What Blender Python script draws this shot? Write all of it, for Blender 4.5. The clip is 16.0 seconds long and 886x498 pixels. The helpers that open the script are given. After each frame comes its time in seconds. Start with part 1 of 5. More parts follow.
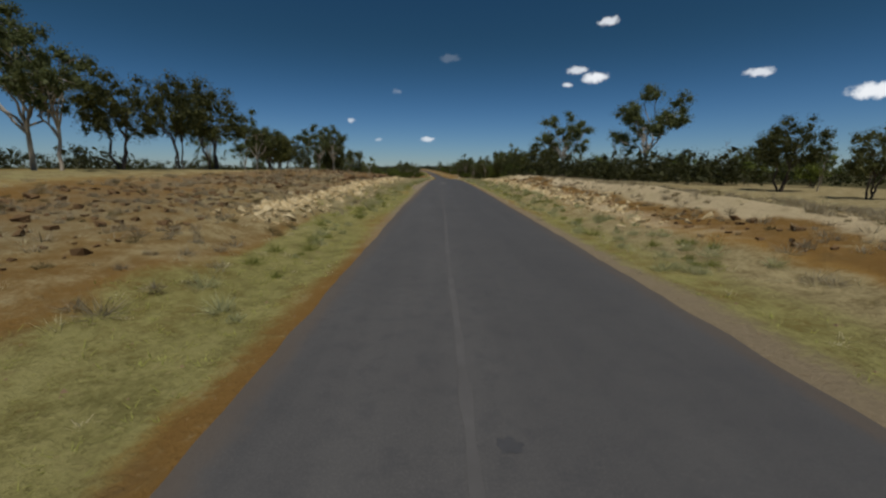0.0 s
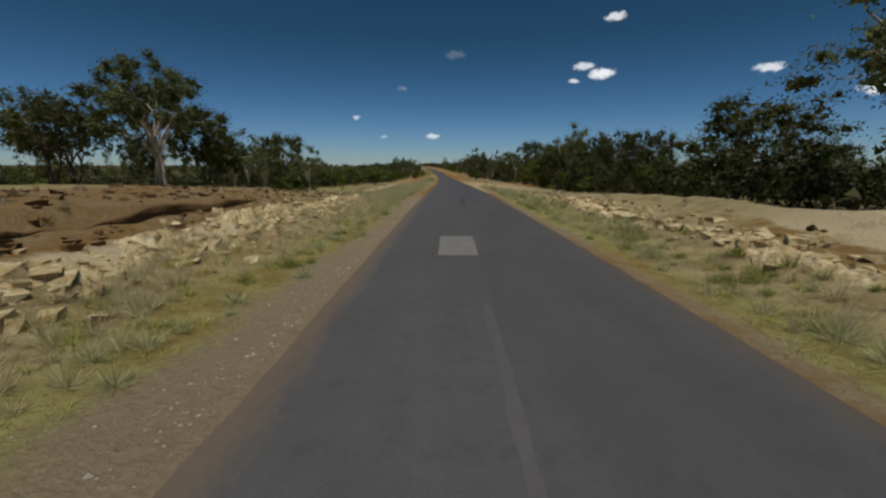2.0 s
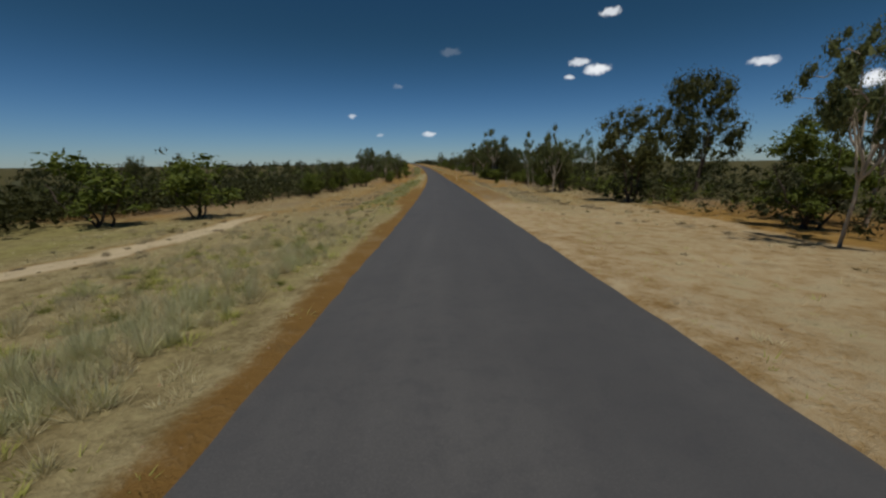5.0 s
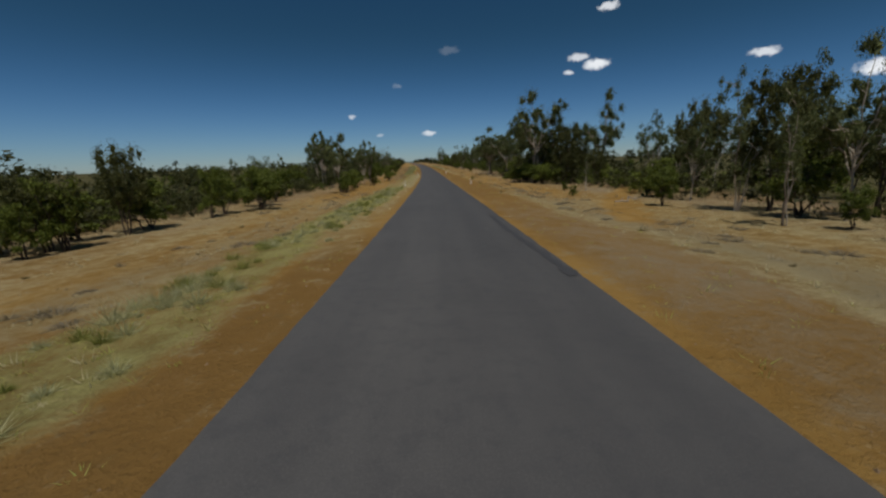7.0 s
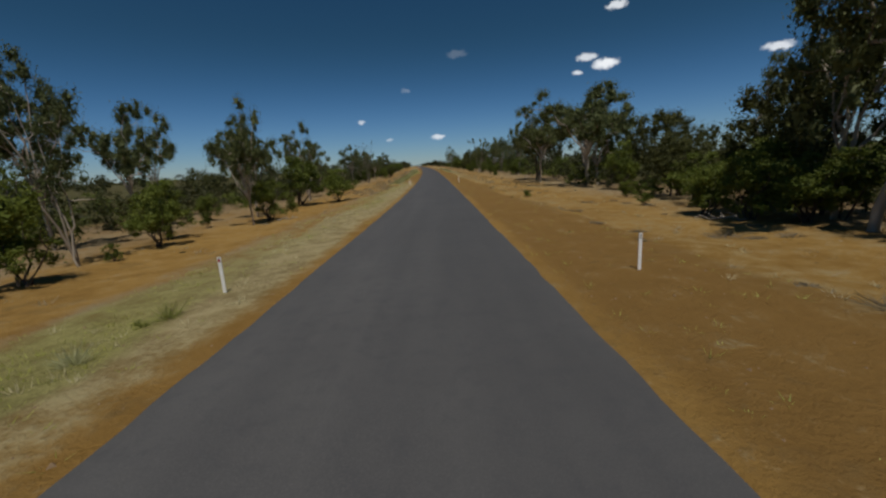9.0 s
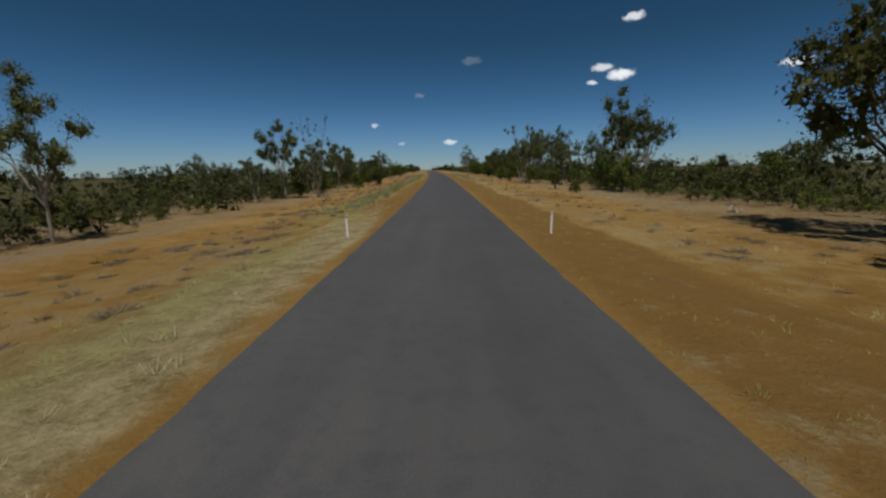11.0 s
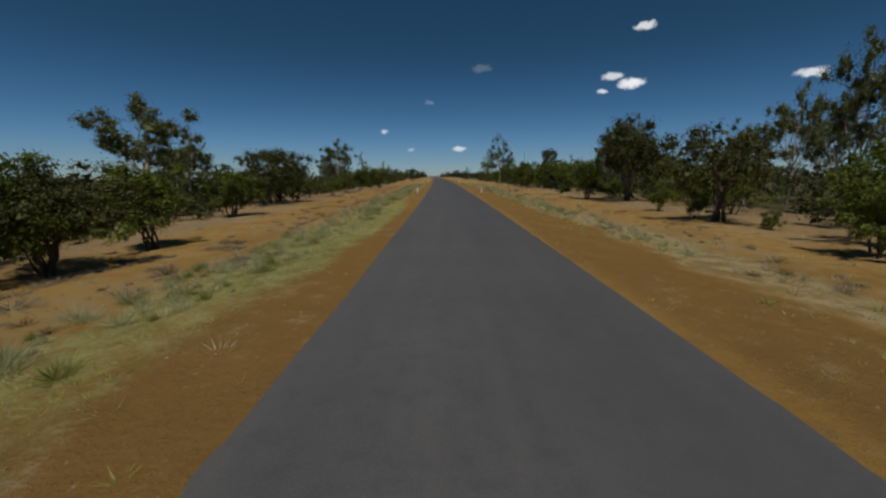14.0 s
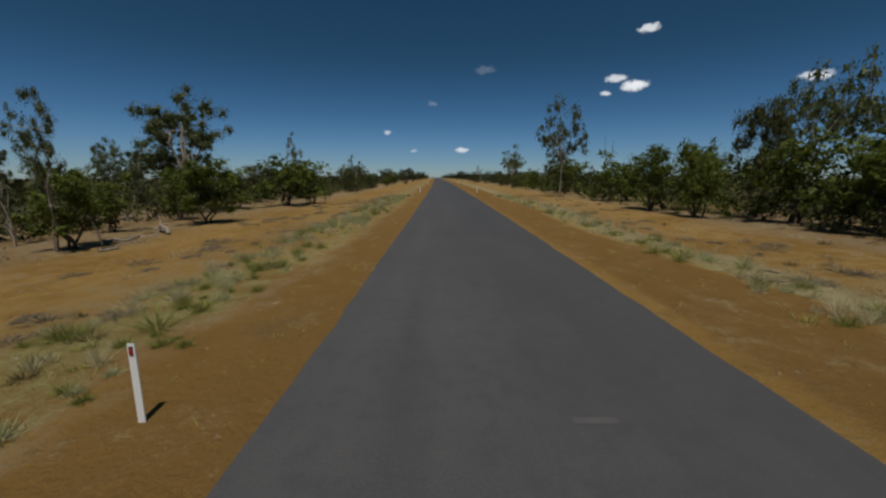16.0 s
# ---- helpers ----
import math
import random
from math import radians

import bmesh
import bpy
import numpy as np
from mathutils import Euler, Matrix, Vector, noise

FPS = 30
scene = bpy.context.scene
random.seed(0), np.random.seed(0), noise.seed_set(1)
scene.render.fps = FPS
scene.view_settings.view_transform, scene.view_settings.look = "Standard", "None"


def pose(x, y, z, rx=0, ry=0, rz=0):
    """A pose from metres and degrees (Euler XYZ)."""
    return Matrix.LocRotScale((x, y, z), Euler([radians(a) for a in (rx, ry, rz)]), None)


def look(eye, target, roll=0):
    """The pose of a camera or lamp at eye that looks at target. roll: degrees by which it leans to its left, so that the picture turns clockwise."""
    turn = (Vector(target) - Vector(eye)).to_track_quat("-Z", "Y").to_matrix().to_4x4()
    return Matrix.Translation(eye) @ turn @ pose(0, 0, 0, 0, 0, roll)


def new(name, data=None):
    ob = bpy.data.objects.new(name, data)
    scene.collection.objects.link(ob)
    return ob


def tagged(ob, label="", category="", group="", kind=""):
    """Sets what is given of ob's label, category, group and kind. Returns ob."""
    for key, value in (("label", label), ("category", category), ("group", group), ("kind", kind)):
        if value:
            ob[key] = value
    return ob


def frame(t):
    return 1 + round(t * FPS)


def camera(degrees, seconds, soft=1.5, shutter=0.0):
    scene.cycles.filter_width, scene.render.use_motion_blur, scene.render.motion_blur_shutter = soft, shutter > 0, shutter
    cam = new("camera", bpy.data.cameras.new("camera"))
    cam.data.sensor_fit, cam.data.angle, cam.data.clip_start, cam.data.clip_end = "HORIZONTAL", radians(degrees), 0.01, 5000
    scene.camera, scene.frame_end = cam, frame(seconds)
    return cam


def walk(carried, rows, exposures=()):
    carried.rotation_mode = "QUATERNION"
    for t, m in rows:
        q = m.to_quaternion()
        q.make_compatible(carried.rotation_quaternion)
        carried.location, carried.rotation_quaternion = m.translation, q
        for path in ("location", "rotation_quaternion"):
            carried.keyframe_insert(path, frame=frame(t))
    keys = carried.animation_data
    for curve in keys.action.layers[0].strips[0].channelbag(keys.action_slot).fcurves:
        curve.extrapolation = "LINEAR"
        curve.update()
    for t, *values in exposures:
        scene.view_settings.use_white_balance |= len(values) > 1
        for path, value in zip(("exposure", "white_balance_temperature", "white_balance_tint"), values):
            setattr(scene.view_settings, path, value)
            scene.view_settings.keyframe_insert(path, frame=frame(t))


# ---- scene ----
# light and exposure
EXPO, SUN_POWER, SKY_POWER, SKY_SAT, CLOUD_POWER = -0.07, 3.1, 0.0245, 1.1, 0.95
SKY_TINT, HAZE_TINT = (.69, 1.03, 1.17), (1.26, 1.74, 2.50)
# ---------------------------------------------------------------- road line
# s: metres along the centre line, l: metres to the right of it, h: metres above it
SPEED, EYE = 27.66, 2.76
STEP = 2.0
SG = np.arange(-400, 3000, STEP)


def smooth(knots, values):
    v = np.interp(SG, knots, values)
    return np.convolve(np.pad(v, 12, "edge"), np.ones(25) / 25, "valid")


HEAD = smooth([0, 50, 100, 150, 200, 260, 320, 400, 480, 600, 800],
              [-.32, -1.05, -1.03, -.51, .4, 1.25, 2.14, 3.24, 4.23, 4.9, 5.0])
GRADE = smooth([0, 50, 100, 150, 200, 260, 320, 400, 480, 600, 800, 1000, 1300],
               [.47, -.25, -1.26, -1.65, -1.21, -.83, .01, .37, .28, .1, .05, 0, -.4])
RX = np.cumsum(-np.sin(np.radians(HEAD))) * STEP
RY = np.cumsum(np.cos(np.radians(HEAD))) * STEP
RZ = np.cumsum(np.tan(np.radians(GRADE))) * STEP
ORIGIN = int(np.argmin(abs(SG)))
RX, RY, RZ = RX - RX[ORIGIN], RY - RY[ORIGIN], RZ - RZ[ORIGIN]


def on_line(s, l, h=0.0):
    """World places of points given along, across and above the road (numbers or arrays)."""
    a = np.radians(np.interp(s, SG, HEAD))
    return np.stack([np.interp(s, SG, RX) + l * np.cos(a), np.interp(s, SG, RY) + l * np.sin(a),
                     np.interp(s, SG, RZ) + h], -1)


# ---------------------------------------------------------------- camera
cam = camera(97.3, 16.0, soft=2.4, shutter=0.0)
# seconds, metres right of the centre line, yaw, pitch, roll
ROWS = [
    (0.0, -1.21, -1.13, -11.95, -0.3), (0.5, -1.22, -0.98, -12.48, 0.5), (1.0, -1.14, -0.61, -12.19, 0.55),
    (1.5, -1.08, 0.11, -12.71, 0.25), (2.0, -1.16, -0.37, -12.36, -0.2), (2.5, -1.27, -1.26, -12.71, 0.0),
    (3.0, -1.24, -1.43, -12.5, 0.1), (3.5, -1.08, -1.53, -12.31, 0.6), (4.0, -0.9, -0.95, -12.5, 0.65),
    (4.6, -0.85, -0.9, -12.6, 0.6), (5.2, -0.8, -0.8, -12.7, 0.5), (5.8, -0.74, -0.7, -12.8, 0.5),
    (6.5, -0.67, -0.64, -12.86, 0.5), (7.0, -0.47, -0.75, -12.84, 1.8), (7.5, -0.07, -0.55, -12.38, 1.75),
    (8.0, 0.35, -0.1, -12.56, 2.2), (8.5, 0.59, 0.34, -12.41, 2.35), (9.0, 0.7, 0.6, -12.33, 3.0),
    (9.5, 0.65, 1.05, -12.04, 1.95), (10.1, 0.45, 1.5, -11.85, 1.6), (10.7, 0.22, 1.95, -11.65, 1.3),
    (11.3, -0.02, 2.4, -11.45, 1.0), (12.0, -0.28, 2.94, -11.2, 0.65), (12.5, -0.44, 3.27, -10.89, 0.1),
    (13.0, -0.58, 3.61, -10.65, 0.25), (13.5, -0.71, 3.68, -10.49, -0.15), (14.0, -0.85, 3.42, -10.63, 0.35),
    (14.5, -0.96, 3.76, -10.54, 0.0), (15.0, -1.04, 3.43, -10.68, -0.1), (15.5, -1.09, 3.6, -10.38, -0.4),
    (16.0, -1.12, 3.79, -10.47, 0.0),
]
walk(cam, [(t, pose(*on_line(SPEED * t, lat, EYE), 90 + pitch, roll, yaw)) for t, lat, yaw, pitch, roll in ROWS],
     exposures=[(0.0, EXPO), (3.2, EXPO), (6.5, EXPO - .07), (9.5, EXPO + .02), (12.5, EXPO - .03), (16.0, EXPO - .07)])

# ---------------------------------------------------------------- sky and sun
SUN_UP, SUN_FROM = 69.0, 172.0   # degrees above the horizon; clockwise from the first heading


def node(tree, kind, at=None, **values):
    n = tree.nodes.new(kind)
    for k, v in values.items():
        n.inputs[k].default_value = v
    return n


def vec(tree, op, a, b=None):
    n = tree.nodes.new("ShaderNodeVectorMath")
    n.operation = op
    for i, v in enumerate((a, b)):
        if v is None:
            continue
        if hasattr(v, "is_output"):
            tree.links.new(v, n.inputs[i])
        else:
            n.inputs[i].default_value = v
    return n.outputs["Value" if op == "DOT_PRODUCT" else "Vector"]


def calc(tree, op, a, b=0.0, c=0.0, clamp=False):
    n = tree.nodes.new("ShaderNodeMath")
    n.operation, n.use_clamp = op, clamp
    for i, v in enumerate((a, b, c)):
        if hasattr(v, "is_output"):
            tree.links.new(v, n.inputs[i])
        else:
            n.inputs[i].default_value = v
    return n.outputs[0]


def ramp(tree, x, low, high):
    n = tree.nodes.new("ShaderNodeMapRange")
    n.interpolation_type = "SMOOTHSTEP"
    tree.links.new(x, n.inputs["Value"])
    n.inputs["From Min"].default_value, n.inputs["From Max"].default_value = low, high
    return n.outputs["Result"]


def mix(tree, f, a, b):
    n = tree.nodes.new("ShaderNodeMix")
    n.data_type = "RGBA"
    for s, v in (("Factor", f), ("A", a), ("B", b)):
        k = [i for i in n.inputs if i.name == s and (i.type == "RGBA" or s == "Factor" and i.type == "VALUE")][0]
        if hasattr(v, "is_output"):
            tree.links.new(v, k)
        else:
            k.default_value = v if s == "Factor" else (*v, 1)
    return [o for o in n.outputs if o.type == "RGBA"][0]


def fuzz(tree, where, scale, detail=4.0, rough=0.55):
    n = node(tree, "ShaderNodeTexNoise", Scale=scale, Detail=detail, Roughness=rough)
    if where is not None:
        tree.links.new(where, n.inputs["Vector"])
    return n.outputs["Fac"]


world = bpy.data.worlds.new("sky")
scene.world = world
world.use_nodes = True
wt = world.node_tree
wt.nodes.clear()
sky = wt.nodes.new("ShaderNodeTexSky")
sky.sky_type, sky.sun_disc = "NISHITA", False
sky.sun_elevation, sky.sun_rotation = radians(SUN_UP), radians(SUN_FROM)
sky.altitude, sky.air_density, sky.dust_density, sky.ozone_density = 300, 1.0, 0.0, 2.0
sat = node(wt, "ShaderNodeHueSaturation", Saturation=SKY_SAT, Value=1.0)
tint = wt.nodes.new("ShaderNodeMix")
tint.data_type, tint.blend_type = "RGBA", "MULTIPLY"
tint.inputs["Factor"].default_value = 1.0
wt.links.new(sky.outputs[0], [i for i in tint.inputs if i.name == "A" and i.type == "RGBA"][0])
sky_up = node(wt, "ShaderNodeSeparateXYZ")
wt.links.new(wt.nodes.new("ShaderNodeTexCoord").outputs["Generated"], sky_up.inputs[0])
haze_tint = mix(wt, ramp(wt, sky_up.outputs[2], 0.0, 0.30), HAZE_TINT, SKY_TINT)
wt.links.new(haze_tint, [i for i in tint.inputs if i.name == "B" and i.type == "RGBA"][0])
wt.links.new([o for o in tint.outputs if o.type == "RGBA"][0], sat.inputs["Color"])
here = wt.nodes.new("ShaderNodeTexCoord").outputs["Generated"]
wob = node(wt, "ShaderNodeTexNoise", Scale=60.0, Detail=6.0, Roughness=0.62)
wt.links.new(here, wob.inputs["Vector"])
shift = vec(wt, "MULTIPLY", vec(wt, "SUBTRACT", wob.outputs["Color"], (0.5, 0.5, 0.5)), (0.034, 0.034, 0.022))
ray_way = vec(wt, "ADD", here, shift)
# small fair-weather clouds: bearing right of the first heading, height, width and depth in degrees, thickness
CLOUDS = [
    (22.1, 17.3, 1.8, .65, .8), (38.4, 10.2, 2.0, .7, .8), (47.3, 7.3, 2.6, 1.1, 1.0), (21.2, 11.2, 2.3, .95, 1.0),
    (18.9, 12.2, 1.9, .65, .75), (17.7, 10.5, 1.0, .5, .75), (1.9, 14.2, 1.9, .7, .09), (-1.0, 3.8, 1.3, .5, .7),
    (-8.0, 3.6, .7, .35, .3), (-11.7, 6.1, .9, .42, .55), (-5.2, 9.9, .8, .45, .13),
]
cover = None
for b, e, wide, deep, thick in CLOUDS:
    b, e = radians(b), radians(e)
    right = (math.cos(b), -math.sin(b), 0.0)
    up = (-math.sin(b) * math.sin(e), -math.cos(b) * math.sin(e), math.cos(e))
    out = (math.sin(b) * math.cos(e), math.cos(b) * math.cos(e), math.sin(e))
    gap = vec(wt, "SUBTRACT", ray_way, out)
    p = calc(wt, "DIVIDE", vec(wt, "DOT_PRODUCT", gap, right), radians(wide) * .75)
    q = calc(wt, "DIVIDE", vec(wt, "DOT_PRODUCT", gap, up), radians(deep) * .75)
    r = calc(wt, "ADD", calc(wt, "MULTIPLY", p, p), calc(wt, "MULTIPLY", q, q))
    m = calc(wt, "MULTIPLY", ramp(wt, r, 1.2, 0.1), thick)
    cover = m if cover is None else calc(wt, "MAXIMUM", cover, m)
bg = node(wt, "ShaderNodeBackground", Strength=SKY_POWER)
white = node(wt, "ShaderNodeBackground", Color=(.93, .96, 1.0, 1), Strength=CLOUD_POWER)
blend = wt.nodes.new("ShaderNodeMixShader")
wt.links.new(sat.outputs[0], bg.inputs["Color"])
wt.links.new(cover, blend.inputs[0])
wt.links.new(bg.outputs[0], blend.inputs[1])
wt.links.new(white.outputs[0], blend.inputs[2])
wt.links.new(blend.outputs[0], wt.nodes.new("ShaderNodeOutputWorld").inputs["Surface"])

lamp = bpy.data.lights.new("sun", "SUN")
lamp.energy, lamp.angle, lamp.color = SUN_POWER, radians(0.53), (1.0, 0.955, 0.88)
sun = new("sun", lamp)
sun.matrix_world = look((60 * math.sin(radians(SUN_FROM)) * math.cos(radians(SUN_UP)),
                         60 * math.cos(radians(SUN_FROM)) * math.cos(radians(SUN_UP)), 60 * math.sin(radians(SUN_UP))), (0, 0, 0))


# ---------------------------------------------------------------- materials
def surface(name, rough=0.9, spec=0.2):
    m = bpy.data.materials.new(name)
    m.use_nodes = True
    t = m.node_tree
    b = t.nodes["Principled BSDF"]
    b.inputs["Roughness"].default_value = rough
    b.inputs["Specular IOR Level"].default_value = spec
    return m, t, b


def bump(t, b, height, strength, distance):
    n = node(t, "ShaderNodeBump", Strength=strength, Distance=distance)
    t.links.new(height, n.inputs["Height"])
    t.links.new(n.outputs[0], b.inputs["Normal"])


def place(t):
    return t.nodes.new("ShaderNodeTexCoord").outputs["Object"]


def leaf_material(name, dark, light, glow):
    m, t, b = surface(name, 0.6, 0.25)
    info = t.nodes.new("ShaderNodeObjectInfo")
    geo = t.nodes.new("ShaderNodeNewGeometry")
    f = calc(t, "ADD", calc(t, "MULTIPLY", geo.outputs["Random Per Island"], 0.55), calc(t, "MULTIPLY", info.outputs["Random"], 0.3))
    f = calc(t, "ADD", f, calc(t, "MULTIPLY", calc(t, "SUBTRACT", fuzz(t, place(t), 0.9, 3), 0.5), 0.9), clamp=True)
    c = mix(t, f, dark, light)
    t.links.new(c, b.inputs["Base Color"])
    thin = t.nodes.new("ShaderNodeBsdfTranslucent")
    t.links.new(c, thin.inputs["Color"])
    both = node(t, "ShaderNodeMixShader", Fac=glow)
    t.links.new(b.outputs[0], both.inputs[1])
    t.links.new(thin.outputs[0], both.inputs[2])
    t.links.new(both.outputs[0], t.nodes["Material Output"].inputs["Surface"])
    return m


def bark_material(name, a, c, patch):
    m, t, b = surface(name, 0.85, 0.15)
    p = place(t)
    long = vec(t, "MULTIPLY", p, (6.0, 6.0, 1.0))
    f = ramp(t, calc(t, "ADD", calc(t, "MULTIPLY", fuzz(t, long, 1.4), 0.6), calc(t, "MULTIPLY", fuzz(t, p, 0.45), 0.5)), .55 - patch, .55 + patch)
    t.links.new(mix(t, f, a, c), b.inputs["Base Color"])
    bump(t, b, fuzz(t, long, 5), 0.5, 0.03)
    return m


def plain(name, colour, rough=0.5, spec=0.4, vary=0.12, scale=9.0):
    m, t, b = surface(name, rough, spec)
    lo = tuple(v * (1 - vary) for v in colour)
    hi = tuple(min(1, v * (1 + vary)) for v in colour)
    t.links.new(mix(t, fuzz(t, place(t), scale), lo, hi), b.inputs["Base Color"])
    return m


GUM_LEAF = leaf_material("gum_leaf", (.058, .073, .024), (.215, .236, .086), .38)
DOME_LEAF = leaf_material("dark_acacia_leaf", (.040, .046, .012), (.140, .142, .040), .30)
BUSH_LEAF = leaf_material("bush_leaf", (.056, .080, .011), (.205, .240, .038), .38)
# darker leaf for thickets and far woods: their inner shade put into its colour
SCRUB_LEAF = leaf_material("shaded_scrub_leaf", (.026, .030, .009), (.088, .092, .028), .28)
PALE_BARK = bark_material("pale_gum_bark", (.50, .44, .36), (.17, .125, .09), .16)
DARK_BARK = bark_material("dark_acacia_bark", (.055, .042, .033), (.13, .10, .08), .2)
GREY_BARK = bark_material("weathered_grey_wood", (.24, .21, .18), (.10, .08, .065), .2)
GREEN_BLADE = leaf_material("green_grass_blade", (.26, .270, .055), (.56, .56, .17), .5)
DRY_BLADE = leaf_material("dry_grass_blade", (.40, .35, .19), (.80, .72, .46), .45)
DARK_BLADE = leaf_material("dark_tussock_blade", (.10, .080, .034), (.27, .22, .10), .5)
PALE_BLADE = leaf_material("pale_green_blade", (.36, .36, .17), (.76, .74, .46), .45)
OLIVE_BLADE = leaf_material("olive_grass_blade", (.15, .165, .036), (.42, .43, .12), .45)
MAT_BLADE = leaf_material("grey_mat_blade", (.17, .14, .095), (.38, .33, .24), .45)
GREY_BLADE = leaf_material("grey_scrub_blade", (.26, .215, .13), (.60, .52, .36), .45)

# limestone and gravel
ROCK, t_, b_ = surface("cream_limestone", 0.92, 0.15)
f_ = ramp(t_, fuzz(t_, place(t_), 2.3, 6, .65), .35, .72)
c_ = mix(t_, f_, (.50, .37, .18), (.86, .74, .47))
c_ = mix(t_, ramp(t_, fuzz(t_, place(t_), 9, 5), .55, .75), c_, (.48, .36, .19))
c_ = mix(t_, calc(t_, "MULTIPLY", ramp(t_, fuzz(t_, place(t_), 3.4, 6, .75), .52, .66), .6), c_, (.20, .135, .070))
inf_ = t_.nodes.new("ShaderNodeObjectInfo")
c_ = mix(t_, calc(t_, "MULTIPLY", inf_.outputs["Random"], .28), c_, (.50, .35, .17))
t_.links.new(c_, b_.inputs["Base Color"])
bump(t_, b_, fuzz(t_, place(t_), 4.5, 8, .7), 1.0, 0.16)

# asphalt: worn chip seal, with paler wheel tracks and tarry blotches
ASPHALT, t_, b_ = surface("grey_chip_seal", 0.78, 0.3)
uv_ = t_.nodes.new("ShaderNodeUVMap").outputs[0]
stretch_ = vec(t_, "MULTIPLY", uv_, (1.0, .06, 1.0))
f_ = calc(t_, "ADD", calc(t_, "MULTIPLY", fuzz(t_, stretch_, 1.1, 5, .6), .7), calc(t_, "MULTIPLY", fuzz(t_, uv_, .35, 4), .5))
c_ = mix(t_, ramp(t_, f_, .35, .9), (.063, .0615, .062), (.089, .086, .084))
grain_ = fuzz(t_, uv_, 34, 5, .85)
c_ = mix(t_, calc(t_, "MULTIPLY", ramp(t_, grain_, .45, .75), .6), c_, (.15, .143, .136))
c_ = mix(t_, calc(t_, "MULTIPLY", ramp(t_, fuzz(t_, stretch_, 3.1, 6, .7), .66, .78), .25), c_, (.034, .034, .036))
lane_ = node(t_, "ShaderNodeSeparateXYZ")
t_.links.new(uv_, lane_.inputs[0])
# the whole seal gets darker towards its right side
c_ = mix(t_, calc(t_, "MULTIPLY", ramp(t_, lane_.outputs[0], -1.4, 1.6), .26), c_, (.046, .046, .048))
c_ = mix(t_, calc(t_, "MULTIPLY", ramp(t_, fuzz(t_, uv_, .9, 6, .75), .55, .72), .16), c_, (.11, .105, .10))
c_ = mix(t_, calc(t_, "MULTIPLY", ramp(t_, fuzz(t_, uv_, 2.6, 6, .75), .46, .68), .42), c_, (.050, .050, .054))
# dust and grit carried onto the seal along its edges, widest on the left of the cutting
stray_ = calc(t_, "MULTIPLY", calc(t_, "SUBTRACT", fuzz(t_, vec(t_, "MULTIPLY", uv_, (1.0, .35, 1.0)), 2.4, 7, .8), .5), 2.6)
lean_ = calc(t_, "ADD", lane_.outputs[0], calc(t_, "MULTIPLY", stray_, .55))
wide_ = ramp(t_, lean_, -2.95, -3.55)
there_ = calc(t_, "MULTIPLY", ramp(t_, lane_.outputs[1], 22.0, 40.0), ramp(t_, lane_.outputs[1], 116.0, 104.0))
c_ = mix(t_, calc(t_, "MULTIPLY", calc(t_, "MULTIPLY", wide_, there_), .7), c_, mix(t_, fuzz(t_, uv_, 14, 5, .7), (.10, .075, .052), (.20, .158, .115)))
rim_ = calc(t_, "ADD", calc(t_, "ABSOLUTE", lane_.outputs[0]), calc(t_, "MULTIPLY", stray_, .35))
c_ = mix(t_, calc(t_, "MULTIPLY", ramp(t_, rim_, 3.1, 3.6), .35), c_, (.13, .088, .050))
t_.links.new(c_, b_.inputs["Base Color"])
bump(t_, b_, grain_, .6, .012)

PEBBLE = plain("brown_pebble", (.25, .17, .10), .9, .2, .6, 3)
PATCH = plain("pale_road_patch", (.17, .162, .15), .85, .2, .25, 3)
SEAM = plain("pale_worn_seam", (.092, .089, .088), .85, .2, .3, 1.5)
STREAK = plain("worn_dark_streak", (.050, .050, .052), .75, .3, .15, 2)
TAR = plain("tar_blotch", (.058, .058, .061), .6, .35, .3, 6)

# ground: soils and covers laid out by two painted attributes, broken up at two scales
GROUND, t_, b_ = surface("ground", 0.95, 0.08)
cov_ = t_.nodes.new("ShaderNodeAttribute")
cov_.attribute_name = "cover"
soil_ = t_.nodes.new("ShaderNodeAttribute")
soil_.attribute_name = "soil"
p_ = place(t_)
big_, mid_, fine_ = fuzz(t_, p_, .16, 5, .6), fuzz(t_, p_, 1.3, 6, .65), fuzz(t_, p_, 9, 6, .7)


def zone(source, axis, scale=1.0):
    sep = t_.nodes.new("ShaderNodeSeparateColor")
    t_.links.new(source.outputs["Color"], sep.inputs[0])
    n = calc(t_, "ADD", calc(t_, "MULTIPLY", mid_, .75 * scale), calc(t_, "MULTIPLY", fine_, .5 * scale))
    n = calc(t_, "ADD", n, calc(t_, "MULTIPLY", big_, .35 * scale))
    return ramp(t_, calc(t_, "ADD", sep.outputs[axis], calc(t_, "SUBTRACT", n, .8 * .8 * scale)), .20, .80)


c_ = mix(t_, ramp(t_, calc(t_, "ADD", calc(t_, "MULTIPLY", big_, .6), calc(t_, "MULTIPLY", mid_, .5)), .38, .72), (.225, .126, .033), (.36, .220, .066))
c_ = mix(t_, zone(soil_, 0), c_, mix(t_, mid_, (.165, .092, .026), (.255, .148, .046)))
c_ = mix(t_, zone(soil_, 1), c_, mix(t_, mid_, (.42, .33, .19), (.66, .55, .37)))
c_ = mix(t_, zone(soil_, 2), c_, mix(t_, fine_, (.165, .128, .078), (.33, .265, .175)))
c_ = mix(t_, zone(cov_, 1, .9), c_, mix(t_, ramp(t_, calc(t_, "ADD", calc(t_, "MULTIPLY", mid_, .6), calc(t_, "MULTIPLY", fine_, .5)), .36, .74), (.17, .132, .058), (.43, .355, .19)))
